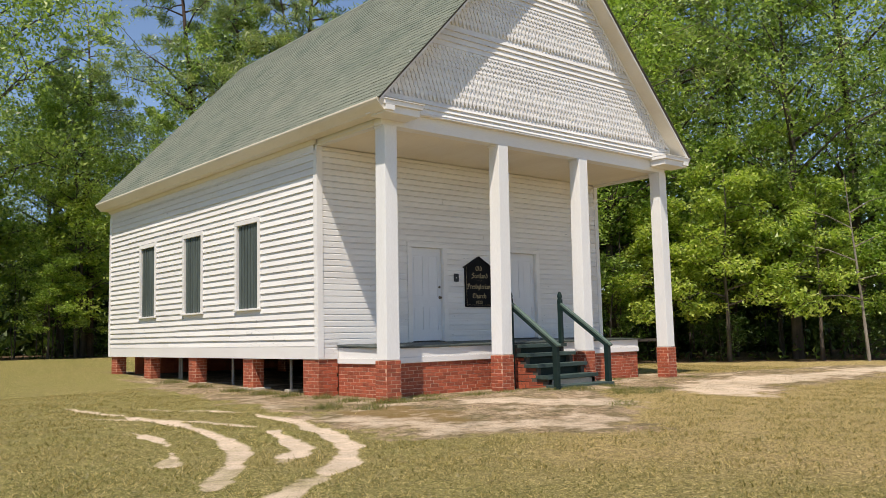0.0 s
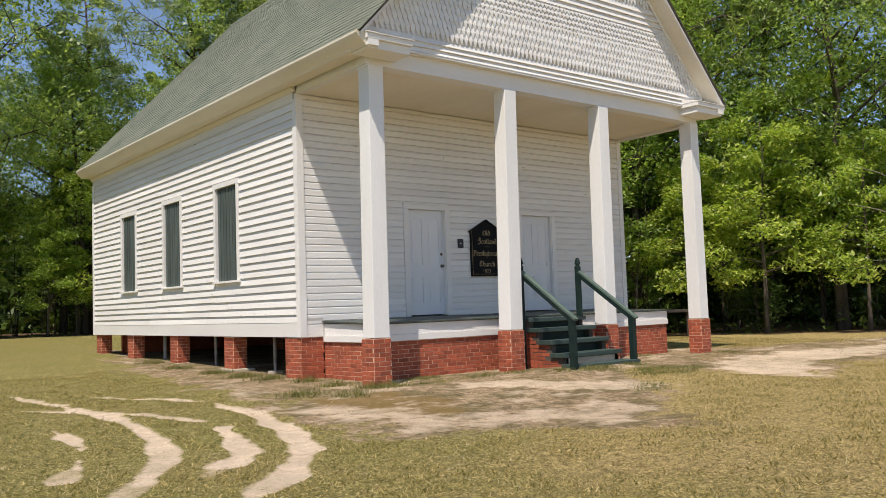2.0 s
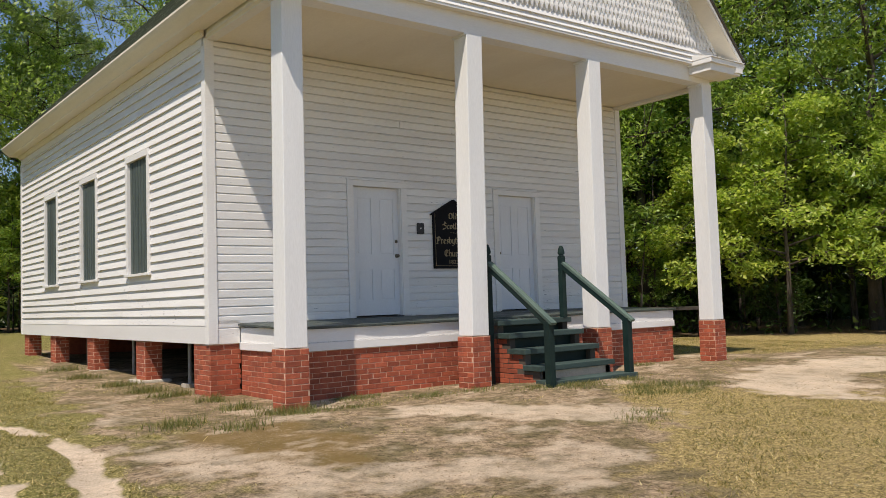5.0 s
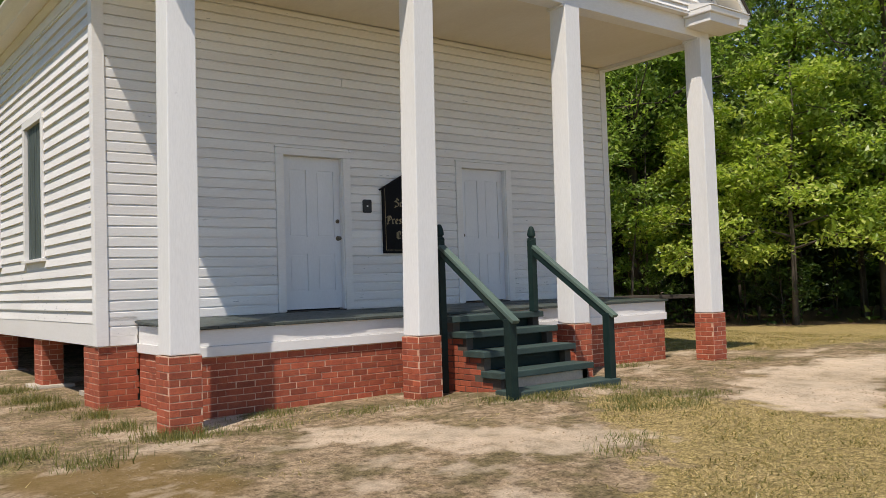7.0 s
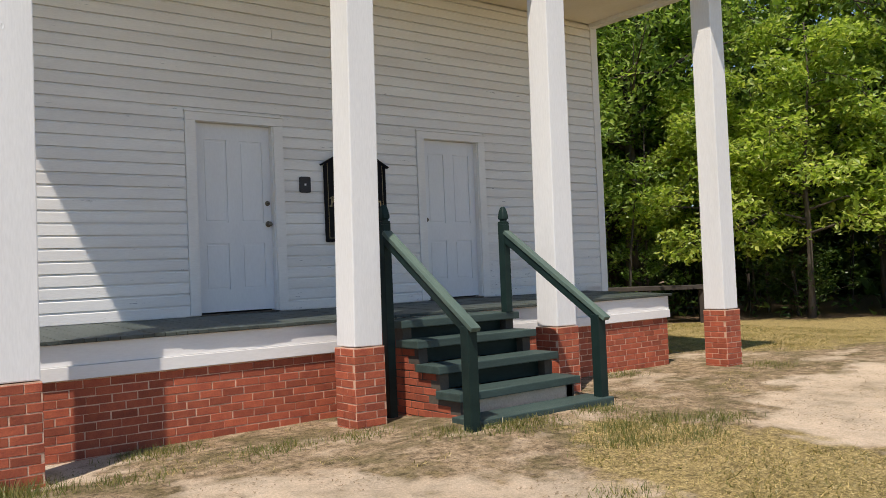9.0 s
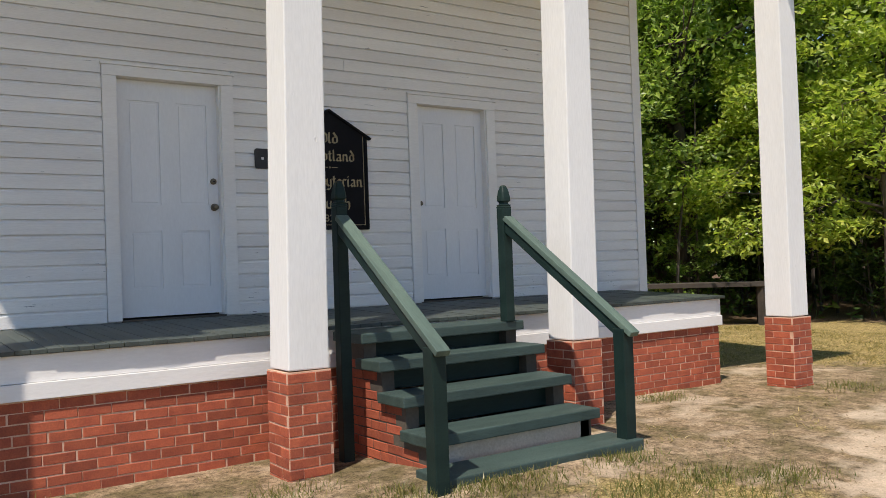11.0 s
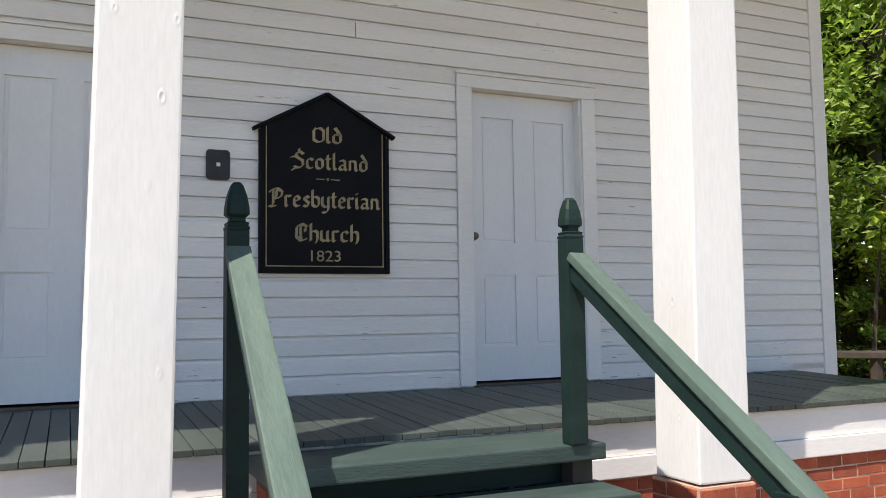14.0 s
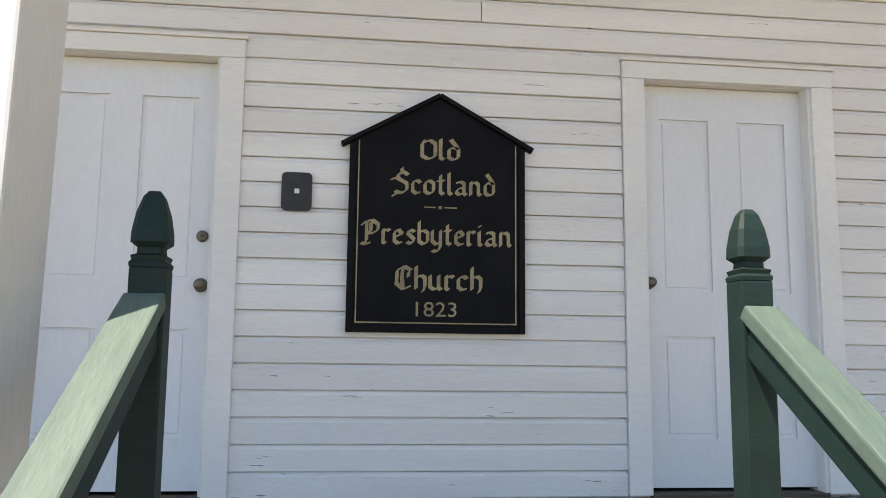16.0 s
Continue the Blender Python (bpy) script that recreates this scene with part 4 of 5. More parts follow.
# ---------------------------------------------------------------- doors
for i, ((a, b), right) in enumerate(zip(DOORS, (True, False)), 1):
    d = thing("door_%d" % i, "closed white painted four-panel door with worn metal knob", "door", (a, 0, 0.95), kind="structure")
    y0, w = 0.062, b - a
    st, mid = 0.105, (a + b) / 2
    zb, zt = 0.985, DOOR_T - 0.004
    xs = ((a + 0.004, a + st), (mid - 0.075, mid + 0.075), (b - st, b - 0.004))
    rails = ((zb, zb + 0.23), (1.705, 1.925), (zt - 0.17, zt))
    bm = bmesh.new()
    for p, q in (xs[0], xs[2]):
        box(bm, p, q, y0, y0 + 0.045, zb, zt)
    for p, q in rails:
        box(bm, xs[0][1], xs[2][0], y0 + 0.0005, y0 + 0.0445, p, q)
    for (p, q), (r, u) in (((rails[0][1], rails[1][0]), xs[1]), ((rails[1][1], rails[2][0]), xs[1])):
        box(bm, r, u, y0 + 0.001, y0 + 0.044, p, q)
    part("leaf_frame", bm, M["door"], d)
    for lo, hi in ((rails[0][1], rails[1][0]), (rails[1][1], rails[2][0])):
        for p, q in ((xs[0][1], xs[1][0]), (xs[1][1], xs[2][0])):
            bm = B(p - 0.002, q + 0.002, y0 + 0.014, y0 + 0.034, lo - 0.002, hi + 0.002)
            box(bm, p + 0.02, q - 0.02, y0 + 0.009, y0 + 0.02, lo + 0.02, hi - 0.02, bevel=0.006)
            part("panel", bm, M["door"], d)
    c = 0.112
    for p, q in ((a - c, a), (b, b + c)):
        part("casing", B(p, q, -0.030, 0.014, DECK + 0.058, DOOR_T, bevel=0.003), M["white"], d)
        part("jamb", B(a - 0.001 if p < a else b - 0.015, a + 0.003 if p < a else b + 0.001, -0.010, 0.13, 0.96, DOOR_T), M["white"], d)
    part("head_casing", B(a - c, b + c, -0.032, 0.014, DOOR_T + 0.001, DOOR_T + 0.088, bevel=0.003), M["white"], d)
    part("drip_cap", B(a - c - 0.012, b + c + 0.012, -0.046, 0.014, DOOR_T + 0.089, DOOR_T + 0.106, bevel=0.003), M["white"], d)
    part("threshold", B(a, b, -0.025, 0.13, 0.951, 0.968, bevel=0.003), M["dark_timber"], d)
    kx, kz = (3.125, 1.908) if right else (5.265, 1.965)
    knob = part("knob", lathe(bmesh.new(), 0, 0, [(0.008, 0.0), (0.010, 0.022), (0.022, 0.030), (0.027, 0.042), (0.024, 0.054), (0.012, 0.060)]), M["metal"], d, m=pose(kx, y0 - 0.004, kz, 90))
    part("rose", lathe(bmesh.new(), 0, 0, [(0.033, 0.0), (0.033, 0.004), (0.026, 0.007)]), M["metal"], d, m=pose(kx, y0, kz, 90))
    if right:
        part("lock", lathe(bmesh.new(), 0, 0, [(0.027, 0.0), (0.027, 0.012), (0.018, 0.016)]), M["metal"], d, m=pose(3.122, y0, 2.135, 90))
        part("keyway", B(3.115, 3.129, y0 - 0.019, y0 - 0.015, 2.132, 2.138), M["black"], d)

# ---------------------------------------------------------------- shuttered windows
for i, c in enumerate(WINDOWS, 1):
    w = thing("window_%d" % i, "tall side window closed by dark green board shutters", "window", (0, c, WIN_B), kind="structure")
    lo, hi = c - WIN_HALF, c + WIN_HALF
    for p, q in ((lo - 0.095, lo), (hi, hi + 0.095)):
        part("casing", B(-0.036, 0.014, p, q, WIN_B, WIN_T, bevel=0.003), M["white"], w)
    part("head_casing", B(-0.038, 0.014, lo - 0.1, hi + 0.1, WIN_T + 0.001, WIN_T + 0.10, bevel=0.003), M["white"], w)
    part("sill", B(-0.065, 0.014, lo - 0.12, hi + 0.12, WIN_B - 0.042, WIN_B - 0.001, bevel=0.005), M["white"], w)
    sh = part("shutter", B(0.05, 0.06, lo, hi, WIN_B, WIN_T), M["dark_timber"], w)
    nb = 7
    for k in range(nb):
        p = lo + 0.006 + k * (2 * WIN_HALF - 0.012) / nb
        q = p + (2 * WIN_HALF - 0.012) / nb - 0.032
        part("slat", B(random.uniform(0.004, 0.012), 0.049, p, q, WIN_B + random.uniform(0.002, 0.012), WIN_T - 0.004, bevel=0.004), M["shutter"], sh)

# ---------------------------------------------------------------- steps and rails
steps = thing("porch_steps", "dark green painted wooden steps with brick sides", "steps", (4.2, -2.3, 0))
TREADS = ((-1.945, 0.866), (-2.185, 0.682), (-2.485, 0.470), (-2.765, 0.252))
SX0, SX1 = 3.445, 4.935
for k, (yf, zt) in enumerate(TREADS):
    back = yf + 0.345 if k else PORCH_F - 0.034
    bm = B(SX0, SX1 + random.uniform(-0.01, 0.01), yf, back, zt - 0.072, zt, bevel=0.008)
    part("tread", bm, M["green_tread"], steps, m=pose(0, 0, 0, 0, random.uniform(-0.15, 0.15)) if k else None)
    low = TREADS[k + 1][1] if k < 3 else -0.08
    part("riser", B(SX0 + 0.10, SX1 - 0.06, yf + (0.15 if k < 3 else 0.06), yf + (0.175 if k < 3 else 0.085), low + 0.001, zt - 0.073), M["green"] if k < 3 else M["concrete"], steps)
part("bottom_board", B(SX0 - 0.12, 4.985, -3.13, -2.79, -0.03, 0.088, bevel=0.01), M["green_tread"], steps, "weathered green bottom board on the ground", m=pose(0, 0, 0, 0, 0, 0))


def step_top(y):
    t = 0.0
    for yf, zt in TREADS:
        if y > yf + 0.06:
            t = max(t, zt - 0.07)
    return t


for s, x in ((1, SX0 + 0.05), (-1, SX1 - 0.04)):
    cheek = part("cheek_wall", (lambda bm: [box(bm, x - s * 0.002, x + s * 0.10, yf + 0.06, (TREADS[k - 1][0] + 0.059) if k else PORCH_F + 0.02, -0.2, zt - 0.074) for k, (yf, zt) in enumerate(TREADS)] and bm)(bmesh.new()), M["dark_timber"], steps, "brick side wall of the steps")
    if s == 1:
        lay(cheek, pose(x, PORCH_F, -0.136, 0, 0, -90), 1.24, 14, top=lambda u: step_top(PORCH_F - u) + 0.136)
    else:
        lay(cheek, pose(x, -2.70, -0.136, 0, 0, 90), 1.23, 14, top=lambda u: step_top(-2.70 + u) + 0.136)


def beam_between(p, q, w, h, bevel=0.006):
    """A straight timber from p to q, its width level."""
    p, q = Vector(p), Vector(q)
    d = (q - p).normalized()
    side = d.cross(Vector((0, 0, 1))).normalized()
    up = side.cross(d)
    bm = B(-w / 2, w / 2, 0, (q - p).length, -h / 2, h / 2, bevel=bevel)
    m = Matrix((side, d, up)).transposed().to_4x4()
    m.translation = p
    bm.transform(m)
    return bm


def handrail(name, newel, foot, z_low, newel_z, label):
    r = thing(name, label, "handrail", (*foot, 0))
    nx_, ny_ = newel
    hw = 0.042
    post = part("newel_post", B(nx_ - hw, nx_ + hw, ny_ - hw, ny_ + hw, newel_z, 1.768, bevel=0.006), M["green"], r)
    bm = bmesh.new()
    hh = hw * 1.06
    prof = [(hh * 0.94, 1.768), (hh * 0.97, 1.778), (hh * 0.85, 1.785), (hh * 0.92, 1.795), (hh * 0.68, 1.801), (hh * 0.66, 1.815), (hh * 0.98, 1.827), (hh * 0.96, 1.853), (hh * 0.80, 1.898), (hh * 0.52, 1.938), (hh * 0.30, 1.951)]
    rings = []
    for rr, zz in prof:
        ch = rr * 0.72 if zz > 1.798 else rr * 0.96
        rings.append([bm.verts.new((nx_ + px, ny_ + py, zz)) for px, py in ((rr, -ch), (rr, ch), (ch, rr), (-ch, rr), (-rr, ch), (-rr, -ch), (-ch, -rr), (ch, -rr))])
    for a, b in zip(rings, rings[1:]):
        for k in range(8):
            bm.faces.new((a[k], a[(k + 1) % 8], b[(k + 1) % 8], b[k]))
    bm.faces.new(rings[-1])
    bm.faces.new(rings[0][::-1])
    part("finial", bm, M["green"], post)
    fx, fy = foot
    part("lower_post", B(fx - 0.048, fx + 0.048, fy - 0.05, fy + 0.05, -0.15, z_low - 0.02, bevel=0.006), M["green"], r)
    d = Vector((fx - nx_, fy - ny_, z_low - 1.70))
    d2 = d / math.hypot(d.x, d.y)
    a = Vector((nx_, ny_, 1.715)) + d2 * 0.035
    e = Vector((nx_, ny_, 1.715)) + d2 * (math.hypot(d.x, d.y) + 0.10)
    up = Vector((0, 0, 1))
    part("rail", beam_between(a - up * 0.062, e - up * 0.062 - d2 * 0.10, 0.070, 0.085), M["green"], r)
    part("rail_cap", beam_between(a, e, 0.094, 0.040, 0.006), M["green_sunlit"], r, "green rail cap, painted pale for the sun on it")
    return r


handrail("handrail", (3.325, -1.90), (3.258, -3.14), 0.885, -0.12, "dark green wooden handrail with faceted newel, standing beside the steps")
handrail("handrail", (4.790, -1.92), (4.920, -3.03), 0.870, 0.867, "dark green wooden handrail with faceted newel, standing on the steps")

# ---------------------------------------------------------------- sign and plaque
SY = -0.016
sign = thing("church_sign", "black house-shaped wooden church sign with gold lettering", "sign", (4.21, 0, 1.71))
sx0, sx1, sz0, sz1, sap = 3.805, 4.612, 1.712, 2.600, 2.825
part("board", prism(bmesh.new(), [(sx0, sz0), (sx1, sz0), (sx1, sz1), (4.215, sap), (sx0, sz1)], "y", SY - 0.022, SY), M["black"], sign)
for s, xe in ((-1, sx0), (1, sx1)):
    part("sign_roof", beam_between((4.215, SY - 0.022, sap + 0.006), (xe + s * 0.052, SY - 0.022, sz1 + 0.006 - 0.052 * (sap - sz1) / 0.405), 0.052, 0.020, 0.003), M["black"], sign)
    part("side_frame", B(xe - 0.014, xe + 0.014, SY - 0.032, SY - 0.002, sz0 - 0.012, sz1 - 0.02, bevel=0.003), M["black"], sign)
    part("gold_line", B(xe - s * 0.030 - 0.003, xe - s * 0.030 + 0.003, SY - 0.0255, SY - 0.0225, sz0 + 0.03, sz1 + 0.0, bevel=0.0), M["gold"], sign)
part("bottom_frame", B(sx0 + 0.0145, sx1 - 0.0145, SY - 0.032, SY - 0.002, sz0 - 0.012, sz0 + 0.014, bevel=0.003), M["black"], sign)
part("gold_line", B(sx0 + 0.034, sx1 - 0.034, SY - 0.0255, SY - 0.0225, sz0 + 0.030, sz0 + 0.036), M["gold"], sign)


def lettering(text, x0, x1, z0, cap, owner, bold=0.0):
    """Raised letters from x0 to x1 with their feet at z0 and capitals of height cap."""
    cu = bpy.data.curves.new("lettering", "FONT")
    cu.body, cu.extrude, cu.offset, cu.resolution_u = text, 0.004, bold, 3
    tmp = bpy.data.objects.new("lettering", cu)
    scene.collection.objects.link(tmp)
    bpy.context.view_layer.update()
    me = bpy.data.meshes.new_from_object(tmp.evaluated_get(bpy.context.evaluated_depsgraph_get()))
    bpy.data.objects.remove(tmp)
    xs = [v.co.x for v in me.vertices]
    lo, hi = min(xs), max(xs)
    fx = (x1 - x0) / (hi - lo)
    for v in me.vertices:
        v.co = Vector(((v.co.x - lo) * fx, v.co.y * cap / 0.70, v.co.z * 0.35))
    me.materials.clear()
    return part("lettering", me, M["gold"], owner, m=pose(x0, SY - 0.0235, z0, 90))


# broad-pen strokes on a grid where small letters are 1 high; a slash lifts the pen
PEN = {
    "O": ".15,1.5 0,1.25 0,.25 .35,0 .75,.25 .75,1.2 .45,1.5 .1,1.3", "l": "0,1.6 0,.15 .18,0", "d": "0,.8 0,.2 .25,0 .55,.2 .55,.85 .35,1.2 .1,1.6/0,.8 .25,1 .55,.85",
    "S": ".85,1.35 .5,1.6 .15,1.3 .3,1 .75,.75 .8,.3 .45,0 0,.15/-.25,1.0 .1,1.1 .45,.95/.45,1.85 .45,1.4/-.2,-.25 .1,-.05 .35,.05", "c": ".5,.8 .3,1 0,.8 0,.2 .25,0 .5,.15", "o": ".25,1 0,.8 0,.2 .25,0 .55,.2 .55,.8 .25,1",
    "t": ".15,1.4 .15,.15 .35,0/-.05,1 .4,1", "a": "0,.85 .25,1 .5,.85 .5,.15 .65,0/.5,.55 .1,.45 0,.2 .2,0 .5,.2", "n": "0,1 0,0/0,.8 .3,1 .5,.8 .5,.15 .65,0",
    "P": ".15,1.45 .15,.15 -.1,-.15/-.2,1.2 .1,1.5 .5,1.6 .9,1.3 .85,.9 .45,.65 .2,.75/.42,1.45 .42,.8/-.2,0 .1,-.1 .4,.05", "r": "0,1 0,.1 .15,0/0,.8 .25,1 .42,.88", "e": "0,.45 .5,.7 .25,1 0,.8 0,.2 .25,0 .5,.15",
    "s": ".48,.85 .25,1 .02,.78 .48,.32 .25,0 0,.15", "b": "0,1.6 0,.2 .28,0 .55,.2 .55,.8 .28,1 0,.8", "y": "0,1 0,.25 .25,0 .52,.2/.52,1 .52,-.2 .25,-.5 0,-.4", "i": "0,1 0,.12 .15,0/0,1.4 .06,1.34",
    "C": ".85,1.3 .45,1.6 .05,1.3 0,.4 .4,0 .85,.25/.38,1.5 .32,.9 .38,.1/.7,1.2 .7,.85", "h": "0,1.6 0,.05/0,.8 .3,1 .52,.8 .52,.2 .4,-.15", "u": "0,1 0,.2 .25,0 .5,.2/.5,1 .5,.15 .65,0"}


def pen_lettering(text, x0, x1, z0, cap, owner):
    """Blackletter drawn with a slanted broad pen, from x0 to x1, feet at z0, tall letters of height cap."""
    unit, at, lines = cap / 1.6, 0.0, []
    for ch in text:
        strokes = [[tuple(float(v) for v in p.split(",")) for p in st.split()] for st in PEN[ch].split("/")]
        wide = max(p[0] for st in strokes for p in st)
        lines += [[(at + px, pz) for px, pz in st] for st in strokes]
        at += wide + 0.30
    fx = (x1 - x0) / (at - 0.30)
    nib = Vector((0.105, 0.088))
    bm = bmesh.new()
    for i, st in enumerate(lines):
        for k, (p, q) in enumerate(zip(st, st[1:])):
            p, q = Vector(p), Vector(q)
            d = (q - p).normalized()
            n = nib if abs(d.cross(nib)) > 0.055 else Vector((-d.y, d.x)) * 0.055
            quad = [p - n, q - n, q + n, p + n]
            prism(bm, [(x0 + c.x * fx, z0 + c.y * unit) for c in quad], "y", SY - 0.0245 - 0.0002 * ((i * 3 + k) % 7), SY - 0.0205)
    return part("lettering", bm, M["gold"], owner)


pen_lettering("Old", 4.132, 4.305, 2.520, 0.100, sign)
pen_lettering("Scotland", 4.005, 4.475, 2.352, 0.105, sign)
pen_lettering("Presbyterian", 3.867, 4.557, 2.112, 0.108, sign)
pen_lettering("Church", 4.020, 4.415, 1.900, 0.108, sign)
lettering("1823", 4.112, 4.302, 1.776, 0.068, sign, 0.0)
for a, b in ((4.145, 4.200), (4.240, 4.300)):
    part("flourish", B(a, b, SY - 0.0255, SY - 0.0225, 2.286, 2.291), M["gold"], sign)
part("flourish", B(4.213, 4.228, SY - 0.0255, SY - 0.0225, 2.281, 2.296), M["gold"], sign)

plaque = thing("wall_plaque", "small black rounded metal plaque with pale centre", "plaque", (3.55, 0, 2.26))
bm = B(3.481, 3.621, SY - 0.012, SY, 2.256, 2.436)
bmesh.ops.bevel(bm, geom=[e for e in bm.edges if abs(e.verts[0].co.y - e.verts[1].co.y) > 0.005], offset=0.022, segments=4, affect="EDGES", profile=0.5)
part("plate", bm, M["plaque"], plaque)
part("centre_mark", B(3.541, 3.563, SY - 0.0145, SY - 0.0115, 2.336, 2.358), M["white"], plaque, "small pale square mark")
for z in (2.285, 2.305, 2.385, 2.405):
    part("raised_line", B(3.505, 3.597, SY - 0.0135, SY - 0.0115, z, z + 0.006), M["plaque"], plaque)

# jack posts under the floor
for x, y in ((0.34, 1.62), (0.34, 4.25), (0.34, 7.10), (0.5, 7.6), (0.5, 9.7)):
    jp = thing("jack_post", "thin weathered steel jack post under the floor", "post", (x, y, 0), "jack posts under the floor")
    part("tube", tube(bmesh.new(), [(x, y, -0.1), (x, y, SKIRT + 0.018)], [0.03, 0.03], 10), M["steel_post"], jp)
    part("foot_plate", B(x - 0.1, x + 0.1, y - 0.1, y + 0.1, -0.02, 0.05), M["concrete"], jp)

# ---------------------------------------------------------------- plank table behind the porch
tb = thing("plank_table", "long weathered plank table on posts at the wood's edge", "table", (13.2, 3.2, 0))
tu = Vector((0.62, -0.78, 0)).normalized()
tv = Vector((-tu.y, tu.x, 0))
t0 = Vector((13.4, 3.6, 0))
for k in range(3):
    a = t0 + tv * (k * 0.22) + Vector((0, 0, 0.76))
    part("plank", beam_between(a - tu * 1.9, a + tu * 1.9, 0.21, 0.085), M["shaded_old_timber"], tb)
for u in (-1.5, 0.0, 1.5):
    for k in (0.0, 0.44):
        a = t0 + tu * u + tv * k
        part("leg", B(a.x - 0.06, a.x + 0.06, a.y - 0.06, a.y + 0.06, -0.15, 0.73, bevel=0.006), M["shaded_old_timber"], tb)

# ---------------------------------------------------------------- trees


def leaf_mesh(name, centres, size, rng, flat=0.5, narrow=0.45, droop=0.0, corners=4):
    """Many small pointed leaves, each its own island."""
    n = len(centres)
    c = np.asarray(centres)
    nrm = rng.normal(size=(n, 3))
    nrm[:, 2] = np.abs(nrm[:, 2]) + flat * 2
    nrm /= np.linalg.norm(nrm, axis=1)[:, None]
    t = rng.normal(size=(n, 3))
    t[:, 2] -= droop
    t -= nrm * (t * nrm).sum(1)[:, None]
    t /= np.linalg.norm(t, axis=1)[:, None]
    s = np.cross(nrm, t)
    L = (size * rng.uniform(0.6, 1.3, n))[:, None]
    ring = [c - t * L * 0.5, c + s * L * narrow * 0.5 + nrm * L * 0.06, c + t * L * 0.5, c - s * L * narrow * 0.5 + nrm * L * 0.06]
    if corners == 3:
        ring = [c - t * L * 0.45, c + t * L * 0.30 + s * L * narrow * 0.6, c + t * L * 0.55 - s * L * narrow * 0.5]
    v = np.stack(ring, 1).reshape(-1, 3)
    me = bpy.data.meshes.new(name)
    me.from_pydata(v.tolist(), [], np.arange(corners * n).reshape(-1, corners).tolist())
    return me


def cloud(rng, centre, radii, n):
    p = rng.normal(size=(n, 3))
    p /= np.linalg.norm(p, axis=1)[:, None]
    p *= rng.uniform(0.15, 1.0, (n, 1)) ** 0.5
    return np.asarray(centre) + p * np.asarray(radii)


def grow(kind, seed, leaf):
    """A tree at the origin: tapered trunk, limbs, and a crown of separate leaves."""
    rng = np.random.default_rng(seed)
    label = {"understory": "young broadleaf tree with layered bright spring leaves", "tall": "tall broadleaf tree with full green crown", "pine": "tall pine with bare trunk and sparse needle crown", "shrub": "leafy shrub at the edge of the wood"}[kind]
    ob = thing({"understory": "young_tree", "tall": "tree", "pine": "pine_tree", "shrub": "shrub"}[kind], label, "shrub" if kind == "shrub" else "tree", (0, 0, 0), "trees of the wood")
    H, r0, base, nl, reach, per, size, flat = {
        "understory": (rng.uniform(6, 8), 0.075, 0.29, 22, 2.4, 74, 0.165, 0.30),
        "tall": (rng.uniform(14, 17), 0.19, 0.25, 29, 3.3, 142, 0.175, 0.12),
        "pine": (rng.uniform(17, 20), 0.20, 0.50, 28, 2.7, 80, 0.40, 0.1),
        "shrub": (rng.uniform(1.8, 2.6), 0.03, 0.08, 14, 1.2, 70, 0.13, 0.5)}[kind]
    bm = bmesh.new()
    lean = rng.normal(size=2) * 0.03 * H
    zs = np.linspace(0, 1, 7)
    path = [(lean[0] * z ** 1.5 + rng.normal() * 0.012 * H * z, lean[1] * z ** 1.5 + rng.normal() * 0.012 * H * z, H * z - 0.2) for z in zs]
    tube(bm, path, [r0 * (1.25 if z == 0 else 1 - 0.85 * z) for z in zs], 8)
    pts = []

    def trunk_at(f):
        i = min(int(f * 6), 5)
        return Vector(path[i]).lerp(Vector(path[i + 1]), f * 6 - i)
    for k in range(nl):
        f = base + (0.98 - base) * (k + rng.uniform(0, 0.9)) / nl
        a = k * 2.4 + rng.uniform(-0.5, 0.5)
        w = {"understory": 1 - 0.6 * f, "tall": math.sin(math.pi * min(0.15 + (f - base) / (1 - base) * 0.85, 1)) ** 0.7 + 0.15, "pine": 1.05 - 0.7 * (f - base) / (1 - base), "shrub": 1 - 0.5 * f}[kind] * rng.uniform(0.7, 1.2)
        rise = {"understory": 0.12, "tall": 0.45, "pine": 0.10, "shrub": 0.5}[kind]
        p0 = trunk_at(f)
        out = Vector((math.cos(a), math.sin(a), rise + rng.normal() * 0.12)) * reach * w
        mid = p0 + out * 0.5 + Vector((0, 0, 0.1 * reach * w))
        end = p0 + out + Vector((0, 0, -0.12 * reach * w if kind == "understory" else 0.05))
        rb = r0 * (1 - 0.8 * f) * 0.45 + 0.008
        tube(bm, [p0, mid, end], [rb, rb * 0.6, rb * 0.2], 5)
        for u, spread_ in ((0.55, 0.30), (0.8, 0.30), (1.0, 0.32)):
            if kind == "pine" and u < 0.6:
                continue
            c = p0.lerp(mid, u * 2) if u < 0.5 else mid.lerp(end, u * 2 - 1)
            for _ in range(2 if kind != "shrub" else 1):
                cc = c + Vector(rng.normal(size=3)) * reach * w * 0.20
                if kind == "understory":
                    cc.z = c.z + rng.normal() * 0.20
                tube(bm, [c, cc], [rb * 0.3, rb * 0.1], 4)
                rr = reach * w * spread_
                rad = {"understory": (rr * 1.1, rr * 1.1, 0.26), "tall": (rr, rr, rr * 0.7), "pine": (rr * 0.75, rr * 0.75, rr * 0.45), "shrub": (rr, rr, rr * 0.8)}[kind]
                pts.append(cloud(rng, cc, rad, per))
    for f in bm.faces:
        f.smooth = True
    part("trunk", bm, M["pine_bark"] if kind == "pine" else M["bark"], ob)
    part("crown", leaf_mesh("crown", np.concatenate(pts), size, rng, flat, 0.10 if kind == "pine" else 0.46, 0.6 if kind != "pine" else 0, 3 if kind in ("pine", "tall") else 4), leaf, ob)
    return ob


